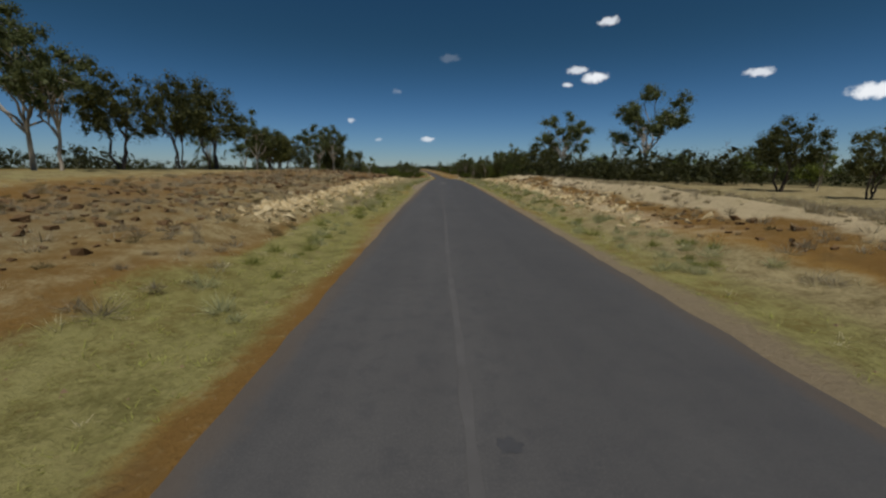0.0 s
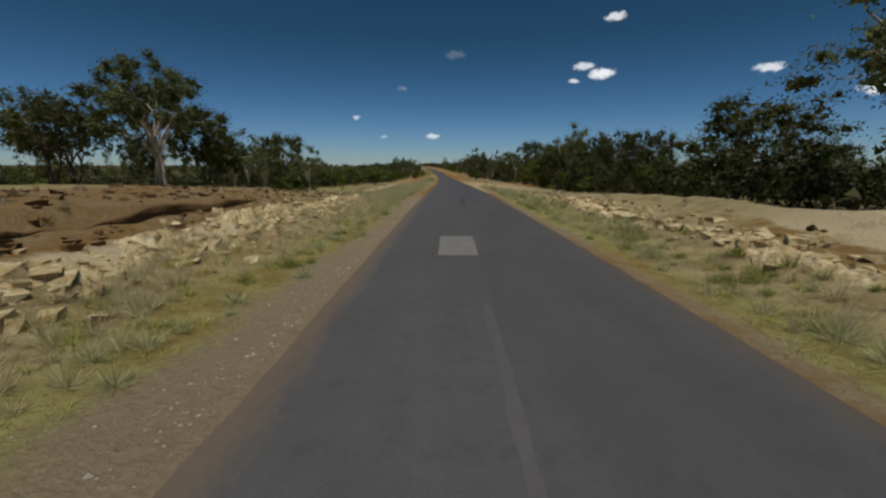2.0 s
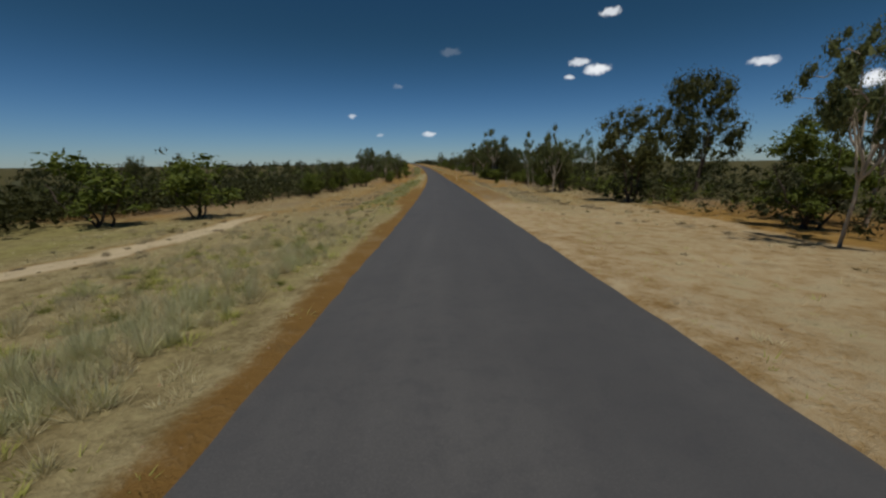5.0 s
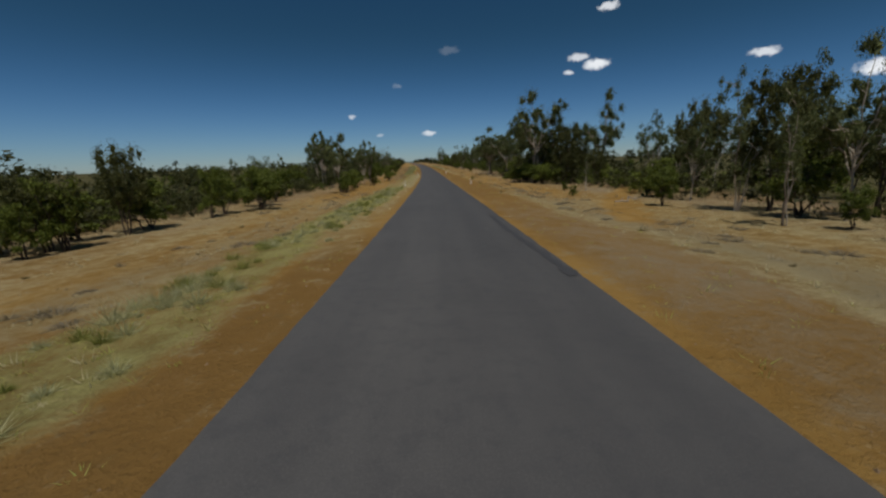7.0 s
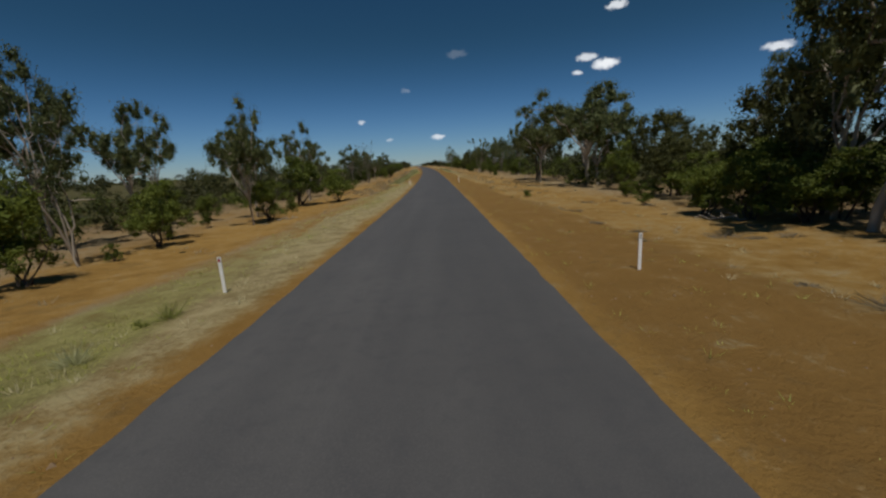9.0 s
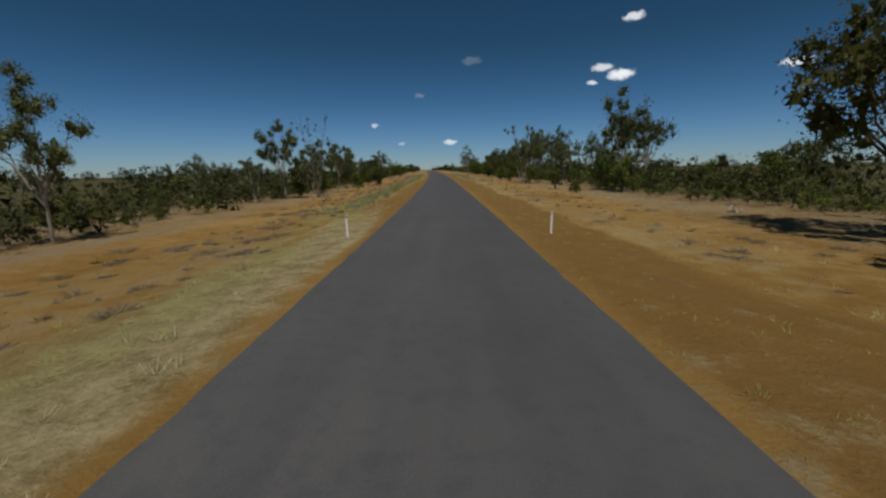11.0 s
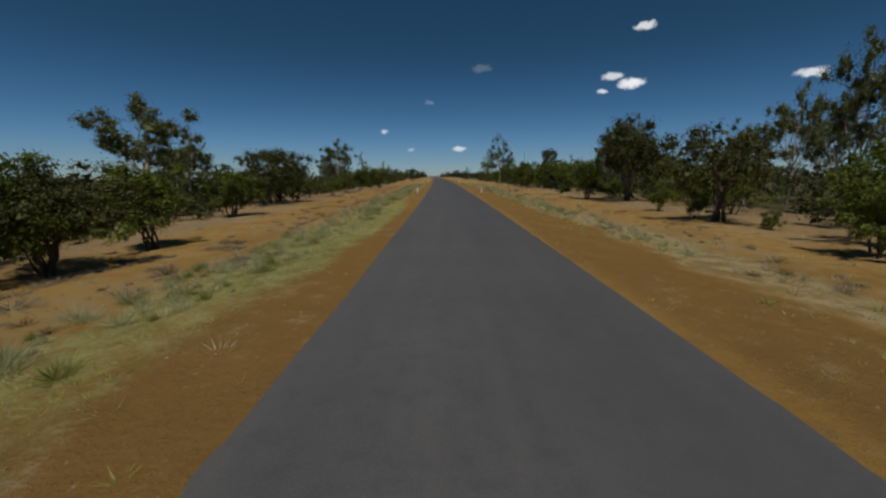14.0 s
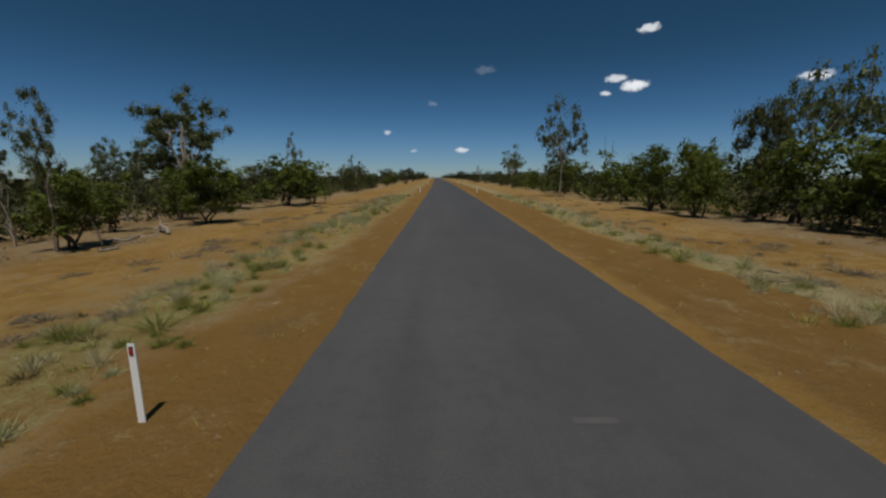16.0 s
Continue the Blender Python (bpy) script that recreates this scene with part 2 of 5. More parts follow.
c_ = mix(t_, zone(cov_, 0, .9), c_, mix(t_, ramp(t_, calc(t_, "ADD", calc(t_, "MULTIPLY", mid_, .6), calc(t_, "MULTIPLY", fine_, .5)), .38, .72), (.150, .135, .045), mix(t_, big_, (.25, .238, .072), (.40, .36, .155))))
c_ = mix(t_, zone(cov_, 2, .9), c_, mix(t_, fine_, (.14, .112, .062), (.30, .255, .16)))
# floor of the deep woods: scrub and the shade beneath it, painted dark
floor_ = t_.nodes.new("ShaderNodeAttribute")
floor_.attribute_name = "undergrowth_shade"
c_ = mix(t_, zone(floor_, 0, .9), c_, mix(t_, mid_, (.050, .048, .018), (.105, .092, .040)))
c_ = mix(t_, calc(t_, "MULTIPLY", ramp(t_, fuzz(t_, p_, 26, 3, .6), .60, .74), .40), c_, (.09, .060, .026))
c_ = mix(t_, calc(t_, "MULTIPLY", ramp(t_, fuzz(t_, p_, 2.1, 6, .75), .58, .70), .50), c_, (.135, .094, .042))
c_ = mix(t_, calc(t_, "MULTIPLY", ramp(t_, fuzz(t_, p_, .55, 5, .7), .56, .72), .42), c_, (.15, .106, .048))
c_ = mix(t_, calc(t_, "MULTIPLY", ramp(t_, fuzz(t_, p_, 5.5, 5, .7), .60, .72), .35), c_, (.42, .32, .17))
t_.links.new(c_, b_.inputs["Base Color"])
bump(t_, b_, calc(t_, "ADD", calc(t_, "MULTIPLY", fine_, .6), mid_), .9, .18)

POST_WHITE = plain("white_post_plastic", (.92, .91, .88), .4, .5, .03, 4)
POST_DARK = plain("dark_reflector_holder", (.03, .03, .03), .5, .4)
REFLECT_RED = plain("red_reflector", (.35, .02, .02), .25, .6)
REFLECT_WHITE = plain("clear_reflector", (.55, .55, .52), .2, .7)

# ---------------------------------------------------------------- ground
STATION = [-60, 0, 15, 30, 60, 78, 90, 100, 115, 140, 170, 230, 2600]
FALL_LEFT = {
    -7.5: [.05, .05, .1, .1, .1, .05, 0, -.2, -.35, -.3, -.3, -.3, -.3],
    -9.5: [.3, .3, .6, .75, .75, .6, .35, -.1, -.6, -.55, -.5, -.45, -.45],
    -13: [.6, .6, 1.0, 1.2, 1.2, 1.0, .6, 0, -.9, -.9, -.75, -.65, -.65],
    -20: [1.2, 1.2, 1.6, 1.8, 1.7, 1.3, .9, .2, -1.2, -1.2, -.95, -.8, -.8],
    -28: [1.7, 1.8, 2.0, 2.2, 1.9, 1.6, 1.2, .4, -1.3, -1.5, -1.1, -.9, -.9],
    -60: [1.9, 2.0, 2.1, 2.2, 1.9, 1.6, 1.0, 0, -1.6, -1.8, -1.3, -1.0, -1.0],
}
FALL_RIGHT = {
    7: [0, 0, .1, .15, .15, .1, 0, -.1, -.2, -.2, -.2, -.2, -.2],
    9: [.3, .3, .5, .6, .6, .5, .3, 0, -.3, -.35, -.3, -.3, -.3],
    12: [.8, .9, 1.1, 1.25, 1.2, 1.0, .6, .1, -.4, -.4, -.4, -.4, -.4],
    14: [.95, 1.0, 1.15, 1.2, 1.1, .9, .6, .1, -.45, -.4, -.4, -.4, -.4],
    20: [1.0, 1.0, 1.0, .9, .7, .5, .3, .0, -.5, -.4, -.45, -.45, -.45],
    60: [1.0, .9, .8, .6, .4, .2, .0, -.2, -.6, -.5, -.5, -.5, -.5],
}
ACROSS = np.unique(np.concatenate([-np.geomspace(40, 2400, 16), np.arange(-40, -20, 1.6), np.arange(-20, -2.4, .4), [-2.4, 0, 2.4],
                                   np.arange(2.4, 20, .4), np.arange(20, 40, 1.6), np.geomspace(40, 2400, 16)]).round(3))
ALONG = np.unique(np.concatenate([-np.geomspace(12, 380, 12), np.arange(-12, 520, .9), 520 + np.geomspace(2, 2300, 40)]).round(3))


def band(x, a, b, soft=.6):
    """1 between a and b, falling off outside."""
    up = np.clip((x - a) / soft + .5, 0, 1)
    return up * np.clip((b - x) / soft + .5, 0, 1)


def half_width(s):
    return np.interp(s, [100, 118, 140, 170], [3.65, 3.45, 3.3, 3.18])


S2, L2 = np.meshgrid(ALONG, ACROSS, indexing="ij")


def section(side, knots, first):
    keys = sorted(knots, key=abs)
    rows = [np.zeros(len(ALONG)), np.full(len(ALONG), -.04), np.full(len(ALONG), -.1)]
    rows += [np.interp(ALONG, STATION, knots[k]) for k in keys] + [np.interp(ALONG, STATION, knots[keys[-1]]) * .6 - .8]
    pos = [3.0, 3.7, 5.5] + [abs(k) for k in keys] + [300.0]
    return np.array(pos), np.array(rows)


def shape_of(l_abs, pos, rows):
    out = np.empty((len(ALONG), len(l_abs)))
    for i in range(len(ALONG)):
        out[i] = np.interp(l_abs, pos, rows[:, i])
    return out


RISE = np.zeros_like(S2)
neg, pos_ = ACROSS < 0, ACROSS >= 0
RISE[:, neg] = shape_of(-ACROSS[neg], *section(-1, FALL_LEFT, 0))
RISE[:, pos_] = shape_of(ACROSS[pos_], *section(1, FALL_RIGHT, 0))
# the pale windrow on the right bank, the small scarp and the ruts on the left one
RISE += .3 * np.exp(-((L2 - 11.8 - .4 * np.sin(S2 * .11)) / .8) ** 2) * band(S2, 14, 92, 14)
RISE += .5 * band(S2, 44, 84, 12) * np.clip((-11.9 + .35 * np.sin(S2 * .35) - L2) / .12, 0, 1) * np.clip((26 + L2) / 8, 0, 1)
# uneven earth, calm on the road
calm = np.clip((abs(L2) - half_width(S2) - .2) / 3.0, 0, 1)
far = np.clip(1 - abs(L2) / 120, .15, 1)
lumps = np.array([[noise.fractal((s * .22, l * .3, 3.1), 1.0, 2.1, 4) for l in ACROSS] for s in ALONG])
rough_cut = band(S2, 5, 95, 15) * band(abs(L2), 7, 20, 2)
RISE += calm * far * lumps * (.14 + .14 * rough_cut)
RISE += calm * .35 * np.array([[noise.noise((s * .03, l * .03, 9.0)) for l in ACROSS] for s in ALONG]) * np.clip((abs(L2) - 8) / 12, 0, 1)
RISE -= .10 * (abs(L2) < half_width(S2) - .05)


def ground_at(s, l):
    """Height of the earth above the road line, at numbers or arrays."""
    i = np.clip(np.searchsorted(ALONG, s) - 1, 0, len(ALONG) - 2)
    j = np.clip(np.searchsorted(ACROSS, l) - 1, 0, len(ACROSS) - 2)
    u = np.clip((s - ALONG[i]) / (ALONG[i + 1] - ALONG[i]), 0, 1)
    v = np.clip((l - ACROSS[j]) / (ACROSS[j + 1] - ACROSS[j]), 0, 1)
    return (RISE[i, j] * (1 - u) * (1 - v) + RISE[i + 1, j] * u * (1 - v) + RISE[i, j + 1] * (1 - u) * v + RISE[i + 1, j + 1] * u * v)


def zones(s, l):
    """Covers (green, dry, grey) and soils (red-brown, cream, litter) at arrays of places."""
    left, right = (l < 0) * 1.0, (l >= 0) * 1.0
    w = half_width(s)
    drift = np.array([noise.noise((p * .07, q * .12, 2.0)) * 1.5 + noise.noise((p * .42, q * .5, 6.0)) * .75 for p, q in zip(s.ravel(), l.ravel())]).reshape(s.shape)
    patch = np.array([noise.noise((p * .11, q * .35, 12.0)) for p, q in zip(s.ravel(), l.ravel())]).reshape(s.shape)
    a = abs(l) + drift * np.clip((abs(l) - w) / 2.5, 0.08, 1)
    green, dry, grey, red, cream, litter = (np.zeros_like(s) for _ in range(6))
    cut = band(s, -500, 97, 16)
    # left bank and verge of the cutting
    green += left * cut * band(a, w + np.interp(s, [-5, 12, 40, 52, 90], [.9, .3, .3, 1.1, 1.2]), np.interp(s, [0, 20, 40, 100], [7.2, 7.0, 6.6, 6.6]), .7) * np.interp(s, [25, 50], [.7, .45])
    dry += left * cut * band(a, 5.9, 9.0, .8) * band(s, 22, 130, 14) * .62
    litter += left * band(s, 22, 112, 14) * band(a, 10, 22, 2) * .3
    litter += left * cut * band(a, w - 1, w + np.interp(s, [12, 38, 52, 90], [.4, .4, 1.4, 1.5]), .5) * np.interp(s, [8, 24, 92, 102], [0, .85, .85, .2])
    red += left * cut * band(a, 7.0, 22, 2) * .8
    dry += left * band(s, 78, 112, 12) * band(a, 6.5, 18, 2) * .42
    dry += left * cut * band(a, 6.8, 15, 2) * band(s, -100, 52, 14) * .34
    grey += left * cut * band(a, 11, 19, 2) * band(s, -100, 54, 14) * .26
    red += left * band(a, w - 1, w + .5, .3) * band(s, -60, 13, 6) * .8
    cream += left * band(s, 16, 88, 8) * band(a, 8.5, 9.9, .6) * .58
    dry += left * cut * band(a, 22, 45, 6) * .65
    green += left * cut * band(a, 24, 60, 10) * .35
    # right bank and verge
    litter += right * cut * band(a, w + .5, w + 1.2, .4) * .5
    red += right * cut * band(a, w - 1, w + .6, .3) * np.interp(s, [10, 45], [.3, .62])
    litter += right * cut * band(a, w - 1, w + .7, .3) * np.interp(s, [10, 45], [.7, .3])
    green += right * cut * band(a, w + .7, 6.6, .7) * .5
    dry += right * cut * band(a, 4.8, 7.6, .8) * .35
    dry += right * cut * band(a, 5.8, 8.2, .8) * .35
    cream += right * band(s, 14, 82, 8) * band(a, 7.4, 9.2, .6) * .4
    red += right * band(s, -500, 74, 14) * band(a, 8.4, 11.1, .7) * .75
    dry += right * band(s, 66, 122, 14) * (band(a, 7.4, 12.4, 1) + band(a, 15, 18, .8) * np.interp(s, [98, 108], [1, 0]) + band(a, 12, 18, 1) * np.interp(s, [98, 108], [0, .8])) * .55
    dry += right * cut * band(a, 10, 13, 1) * .25 * band(s, -100, 34, 14)
    cream += right * band(s, 12, 98, 12) * band(a, 10.5, 12.7, .5) * 1.3
    dry += right * cut * band(a, 12.7, 60, 1) * .75
    # embankment after the cutting
    emb = band(s, 97, 172, 10)
    rim = np.interp(s, [105, 116], [5.2, 4.4])
    red += left * emb * band(a, w - 1, rim, .5) * .95
    litter += left * emb * band(a, w - 1, rim, .5) * .1
    dry += left * emb * band(a, rim - .2, 15.5, .8) * .85
    green += left * emb * (band(a, rim, 6.5, .6) * .3 + band(a, 8, 15, 2) * .1)
    cream += left * emb * (band(a, 15.8, 17.8, .7) * .8 + band(a, rim, 15.5, 1) * .36 + band(a, w - 1, rim, .5) * band(s, 92, 114, 6) * .16)
    dry += left * emb * band(a, 18, 60, 2) * .6
    green += left * emb * band(a, 19, 60, 3) * .4
    green += left * band(s, 222, 254, 8) * band(a, 5.2, 7.6, .6) * .5
    green += right * emb * band(a, 4.6, 8, 1) * np.interp(s, [98, 110], [.45, .05])
    red += right * band(s, 112, 175, 10) * band(a, w - 1, 17, .8) * .22
    cream += right * (band(s, 105, 178, 10) * band(a, 3.0, 17, .8) * .36 + band(s, 94, 112, 6) * band(a, 7.3, 17, .8) * .65)
    dry += right * emb * band(a, 5, 16, 2) * np.interp(s, [100, 122], [.45, .2])
    red += right * emb * band(a, w - 1, w + .5, .3) * np.interp(s, [106, 116], [.5, .0])
    litter += right * emb * band(a, w + .5, 5.4, .5) * np.interp(s, [108, 118], [.6, .1])
    # level country
    flat = band(s, 172, 4000, 14)
    red += left * flat * band(a, w - 1, np.interp(s, [172, 200, 225, 250, 320, 335, 385, 400, 460], [5.0, 5.0, 4.6, 4.2, 4.2, 6.4, 6.2, 4.6, 5.6]), .7) * np.interp(s, [172, 202, 214, 320, 340], [.85, .85, .25, .3, .7]) * np.interp(s, [395, 420], [1, .75])
    green += left * flat * band(a, np.interp(s, [172, 320, 340, 380, 395, 430, 445], [5.2, 5, 6.4, 6.2, 4.4, 4.5, 5.8]), np.interp(s, [172, 320, 340, 400], [9, 8.5, 9, 8.6]), .9) * np.interp(s, [172, 215, 228, 246, 262, 300, 395, 402, 420, 430], [.5, .5, .8, .8, .25, .3, .4, .65, .55, .32])
    litter += left * flat * band(a, 5.0, 9.5, 1) * np.interp(s, [315, 335, 390, 405], [.3, .1, .1, .25])
    dry += left * band(s, 206, 262, 10) * band(a, 3.6, 6.2, .8) * .35
    litter += right * band(s, 176, 226, 12) * band(a, 3.6, 9.5, 1) * .3
    dry += left * flat * band(a, np.interp(s, [230, 262, 320, 340], [4.4, 3.7, 3.7, 4.4]), np.interp(s, [230, 262, 320, 340], [9, 6.6, 6.6, 9]), 1) * np.interp(s, [248, 264, 320, 340], [0, .7, .7, .1])
    green += left * band(s, 399, 422, 8) * band(a, 4.5, 7.4, .8) * .5
    grey += left * flat * band(a, 8.6, 13, 1.5) * np.interp(s, [172, 240, 262, 320], [.4, .2, .05, .2])
    dry += left * flat * band(a, 9, 26, 3) * np.interp(s, [172, 235, 255], [.36, .3, 0])
    litter += left * flat * band(a, 16, 34, 6) * .36
    # red-brown behind the tree lines, darker than sand for the woods' shade too
    red += (left * band(a, np.interp(s, [90, 110, 160, 190], [62, 50, 36, 25]), 9000, 5) + right * band(a, np.interp(s, [30, 90, 120], [34, 26, 22]), 9000, 5)) * .95
    red += right * flat * band(a, w - 1, np.interp(s, [172, 250, 330, 400], [7.5, 9.0, 7.2, 7.0]), .8) * np.clip((a - w - .1) / .5, .35, 1) * np.interp(s, [172, 225, 245, 290, 330], [.38, .4, .72, .72, .72])
    dry += right * flat * band(a, 7.2, 9.6, 1) * np.interp(s, [172, 240, 260, 330, 400, 420], [.25, .2, .05, .15, .45, .55])
    grey += right * flat * band(a, 8.5, 12.5, 2) * np.interp(s, [172, 240, 260, 320], [.4, .3, .15, .2])
    green += right * flat * band(a, 7.0, 9.0, .6) * np.interp(s, [395, 430, 480], [0, .3, .15])
    dry += right * flat * band(a, 8, 24, 3) * np.interp(s, [172, 215, 240, 330], [.42, .38, .15, .12])
    litter += right * flat * band(a, 15, 34, 6) * .36
    track = band(abs(a - np.interp(s, [214, 218, 224, 234, 247, 256], [10.5, 11.5, 13.5, 19, 28, 36])), -9, np.interp(s, [214, 234, 256], [.9, 1.3, 2.2]), .8) * right * band(s, 213, 262, 4)
    dry, grey, litter, red = dry * (1 - track), grey * (1 - track), litter * (1 - track), red * (1 - .8 * track)
    green, dry, grey = green * (1 + .7 * patch), dry * (1 - .5 * patch), grey * (1 + .5 * patch)
    return np.stack([green, dry, grey], -1), np.stack([red * (1 - .25 * patch), cream, litter * (1 + .4 * patch)], -1)


def mesh_of(name, verts, faces, material, smooth_faces=False):
    me = bpy.data.meshes.new(name)
    verts, faces = np.asarray(verts, np.float32), np.asarray(faces, np.int32)
    me.vertices.add(len(verts))
    me.vertices.foreach_set("co", verts.ravel())
    k = faces.shape[1]
    me.loops.add(faces.size)
    me.loops.foreach_set("vertex_index", faces.ravel())
    me.polygons.add(len(faces))
    me.polygons.foreach_set("loop_start", np.arange(len(faces), dtype=np.int32) * k)
    me.polygons.foreach_set("use_smooth", np.full(len(faces), smooth_faces))
    me.materials.append(material)
    me.update(calc_edges=True)
    return me


def sheet(name, grid, material):
    n, m = grid.shape[:2]
    k = np.arange(n * m).reshape(n, m)
    quads = np.stack([k[:-1, :-1], k[:-1, 1:], k[1:, 1:], k[1:, :-1]], -1).reshape(-1, 4)
    return mesh_of(name, grid.reshape(-1, 3), quads, material, True)


def paint(me, name, values):
    a = me.attributes.new(name, "FLOAT_COLOR", "POINT")
    a.data.foreach_set("color", np.concatenate([values.reshape(-1, 3), np.ones((values.size // 3, 1))], 1).astype(np.float32).ravel())


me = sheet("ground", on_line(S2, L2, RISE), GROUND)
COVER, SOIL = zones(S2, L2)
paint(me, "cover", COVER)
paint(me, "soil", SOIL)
# low undergrowth and its shade, put into the ground's colour deep inside the woods
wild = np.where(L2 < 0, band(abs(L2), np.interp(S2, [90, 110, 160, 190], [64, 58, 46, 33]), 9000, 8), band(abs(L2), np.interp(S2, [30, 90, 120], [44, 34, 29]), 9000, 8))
paint(me, "undergrowth_shade", np.stack([wild, wild, wild], -1))
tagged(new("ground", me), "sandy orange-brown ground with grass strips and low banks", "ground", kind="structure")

# ---------------------------------------------------------------- road
rs = np.unique(np.concatenate([-np.geomspace(10, 360, 20), np.arange(-10, 560, .5), 560 + np.geomspace(1, 2200, 60)]).round(3))
ragged = np.array([[noise.noise((s * .9, k * 7.0, 1.0)) * .07 + noise.noise((s * .17, k * 7.0, 5.0)) * .06 for k in (0, 1)] for s in rs])
lanes = np.linspace(-1, 1, 13)
rl = np.where(lanes[None] < 0, lanes[None] * (half_width(rs) + ragged[:, 0])[:, None], lanes[None] * (half_width(rs) + ragged[:, 1])[:, None])
rh = np.broadcast_to(.012 - .05 * np.clip(abs(lanes) - .9, 0, 1)[None] * 10 * .5, rl.shape) * 1.0
rs2 = np.broadcast_to(rs[:, None], rl.shape)
me = sheet("road", on_line(rs2, rl, rh), ASPHALT)
layer = me.uv_layers.new(name="along")
uv = np.stack([rl, rs2], -1).reshape(-1, 2)
loop_v = np.empty(len(me.loops), np.int32)
me.loops.foreach_get("vertex_index", loop_v)
layer.data.foreach_set("uv", uv[loop_v].astype(np.float32).ravel())
road = tagged(new("road", me), "narrow grey sealed country road with ragged edges", "road", kind="structure")


def part(name, me, parent, label=""):
    ob = new(name, me)
    ob.parent = parent
    return tagged(ob, label)


def strip(name, s0, s1, l0, l1, material, lift, wander=.05, seed=0.0, label=""):
    """A thin worn strip or patch lying on the seal."""
    s = np.arange(s0, s1 + .01, max(.12, (s1 - s0) / 200))
    k = np.linspace(0, 1, 5)
    a = l0 + wander * np.array([noise.noise((v * 1.3, seed, 0)) + 2 * noise.noise((v * .12, seed, 4)) for v in s])
    b = l1 + wander * np.array([noise.noise((v * 1.3, seed, 8)) + 2 * noise.noise((v * .12, seed, 4)) for v in s])
    l = a[:, None] * (1 - k) + b[:, None] * k
    return part(name, sheet(name, on_line(np.broadcast_to(s[:, None], l.shape), l, .012 + lift), material), road, label)


def blot(name, s, l, rs_, rl_, material, seed, label=""):
    """An irregular stain on the seal."""
    k = np.linspace(0, 2 * np.pi, 41)[:-1]
    r = 1 + np.array([.6 * noise.noise((math.cos(v) * 1.6, math.sin(v) * 1.6, seed)) + .5 * noise.noise((math.cos(v) * 4, math.sin(v) * 4, seed + 3)) for v in k])
    rim = on_line(s + rs_ * r * np.sin(k), l + rl_ * r * np.cos(k), np.full(40, .0165))
    mid = on_line(np.array([s]), np.array([l]), np.array([.0165]))
    v = np.concatenate([mid, rim])
    f = [(0, 1 + i, 1 + (i + 1) % 40) for i in range(40)]
    return part(name, mesh_of(name, v, f, material), road, label)

strip("worn_seam", -6, 40, -.95, -.82, SEAM, .004, .05, 3.0, "pale worn seam line in the seal")
strip("worn_seam", 38, 63, -.48, -.30, SEAM, .004, .05, 3.5, "pale worn seam line in the seal")
strip("road_patch", 67.4, 71.0, -1.45, -.15, PATCH, .005, .03, 5.0, "pale square repair patch in the seal")
blot("tar_stain", 113.7, .7, .30, .20, TAR, 1.0, "dark tar blotch on the seal")
blot("tar_stain", 102.5, -.1, .30, .07, TAR, 2.0)
blot("tar_stain", 103.6, .2, .25, .05, TAR, 3.0)
blot("tar_stain", 3.4, -.5, .14, .12, TAR, 4.0)
blot("tar_stain", 73.1, -1.15, .08, .30, TAR, 5.0)
blot("tar_stain", 77.0, -1.2, .07, .24, TAR, 5.5)
strip("tar_seam", 105.5, 114, -.05, .04, TAR, .0045, .12, 7.0, "thin dark crack sealed with tar")
strip("pale_scrape", 446.5, 446.65, .35, .85, SEAM, .0045, .02, 9.0, "short pale scrape on the seal")

strip("tar_band", 203, 216, 2.62, 2.88, STREAK, .0045, .2, 11.0, "dark tar band along the seal edge")
blot("pale_spot", 211.1, 1.8, .08, .065, PATCH, 12.0, "small pale spot on the seal")
strip("tar_streak", 85.5, 95, .08, .34, STREAK, .0045, .14, 13.0, "dark worn streak in the seal")
for s_, l_ in ((86.0, .30), (87.0, .2), (88.1, .14), (89.6, .1), (91.5, .05)):
    blot("tar_stain", s_, l_, .16, .10, TAR, s_)
strip("tar_streak", 120, 124, -1.3, -.95, STREAK, .0045, .14, 14.0, "dark worn streak in the seal")

# trees that stand out singly: metres along, metres across, height, crown width
STAND_A = {
    "D": [(24.6, 26.0, 4.4, 3.6), (31.4, 26.0, 5.9, 5.0), (34.6, -28.8, 8.1, 6.9), (44.4, -30, 9.7, 6.0), (51.0, -30, 10.8, 9.0), (53.5, 41.1, 5.1, 3.1), (75.6, -34, 7.2, 9.1), (81.8, -36.0, 8.2, 9.3), (84.0, 20.6, 7.6, 9.9)],
    "E": [(32.1, -33.7, 12.6, 10.5), (55.9, -27, 8.3, 6.7), (59.1, 29.1, 13.5, 11.2), (74.4, 21.8, 12.2, 10.5), (87.2, -51.9, 12.6, 8.1)],
    "M": [(32.3, 30.0, 4.9, 1.9)],
    "B": [(39.2, 36.0, 3.1, 4.2), (44.1, 33.0, 3.2, 4.3), (58.6, 34.0, 4.2, 5.7), (69.5, 28.0, 2.6, 3.5), (80.6, 22.0, 3.6, 3.3), (83.4, 32.0, 5.6, 7.6)],
    "X": [(44.1, 30.0, 5.0, 2.5)],
    "W": [(82.1, 35.3, 10.4, 5.7)],
}
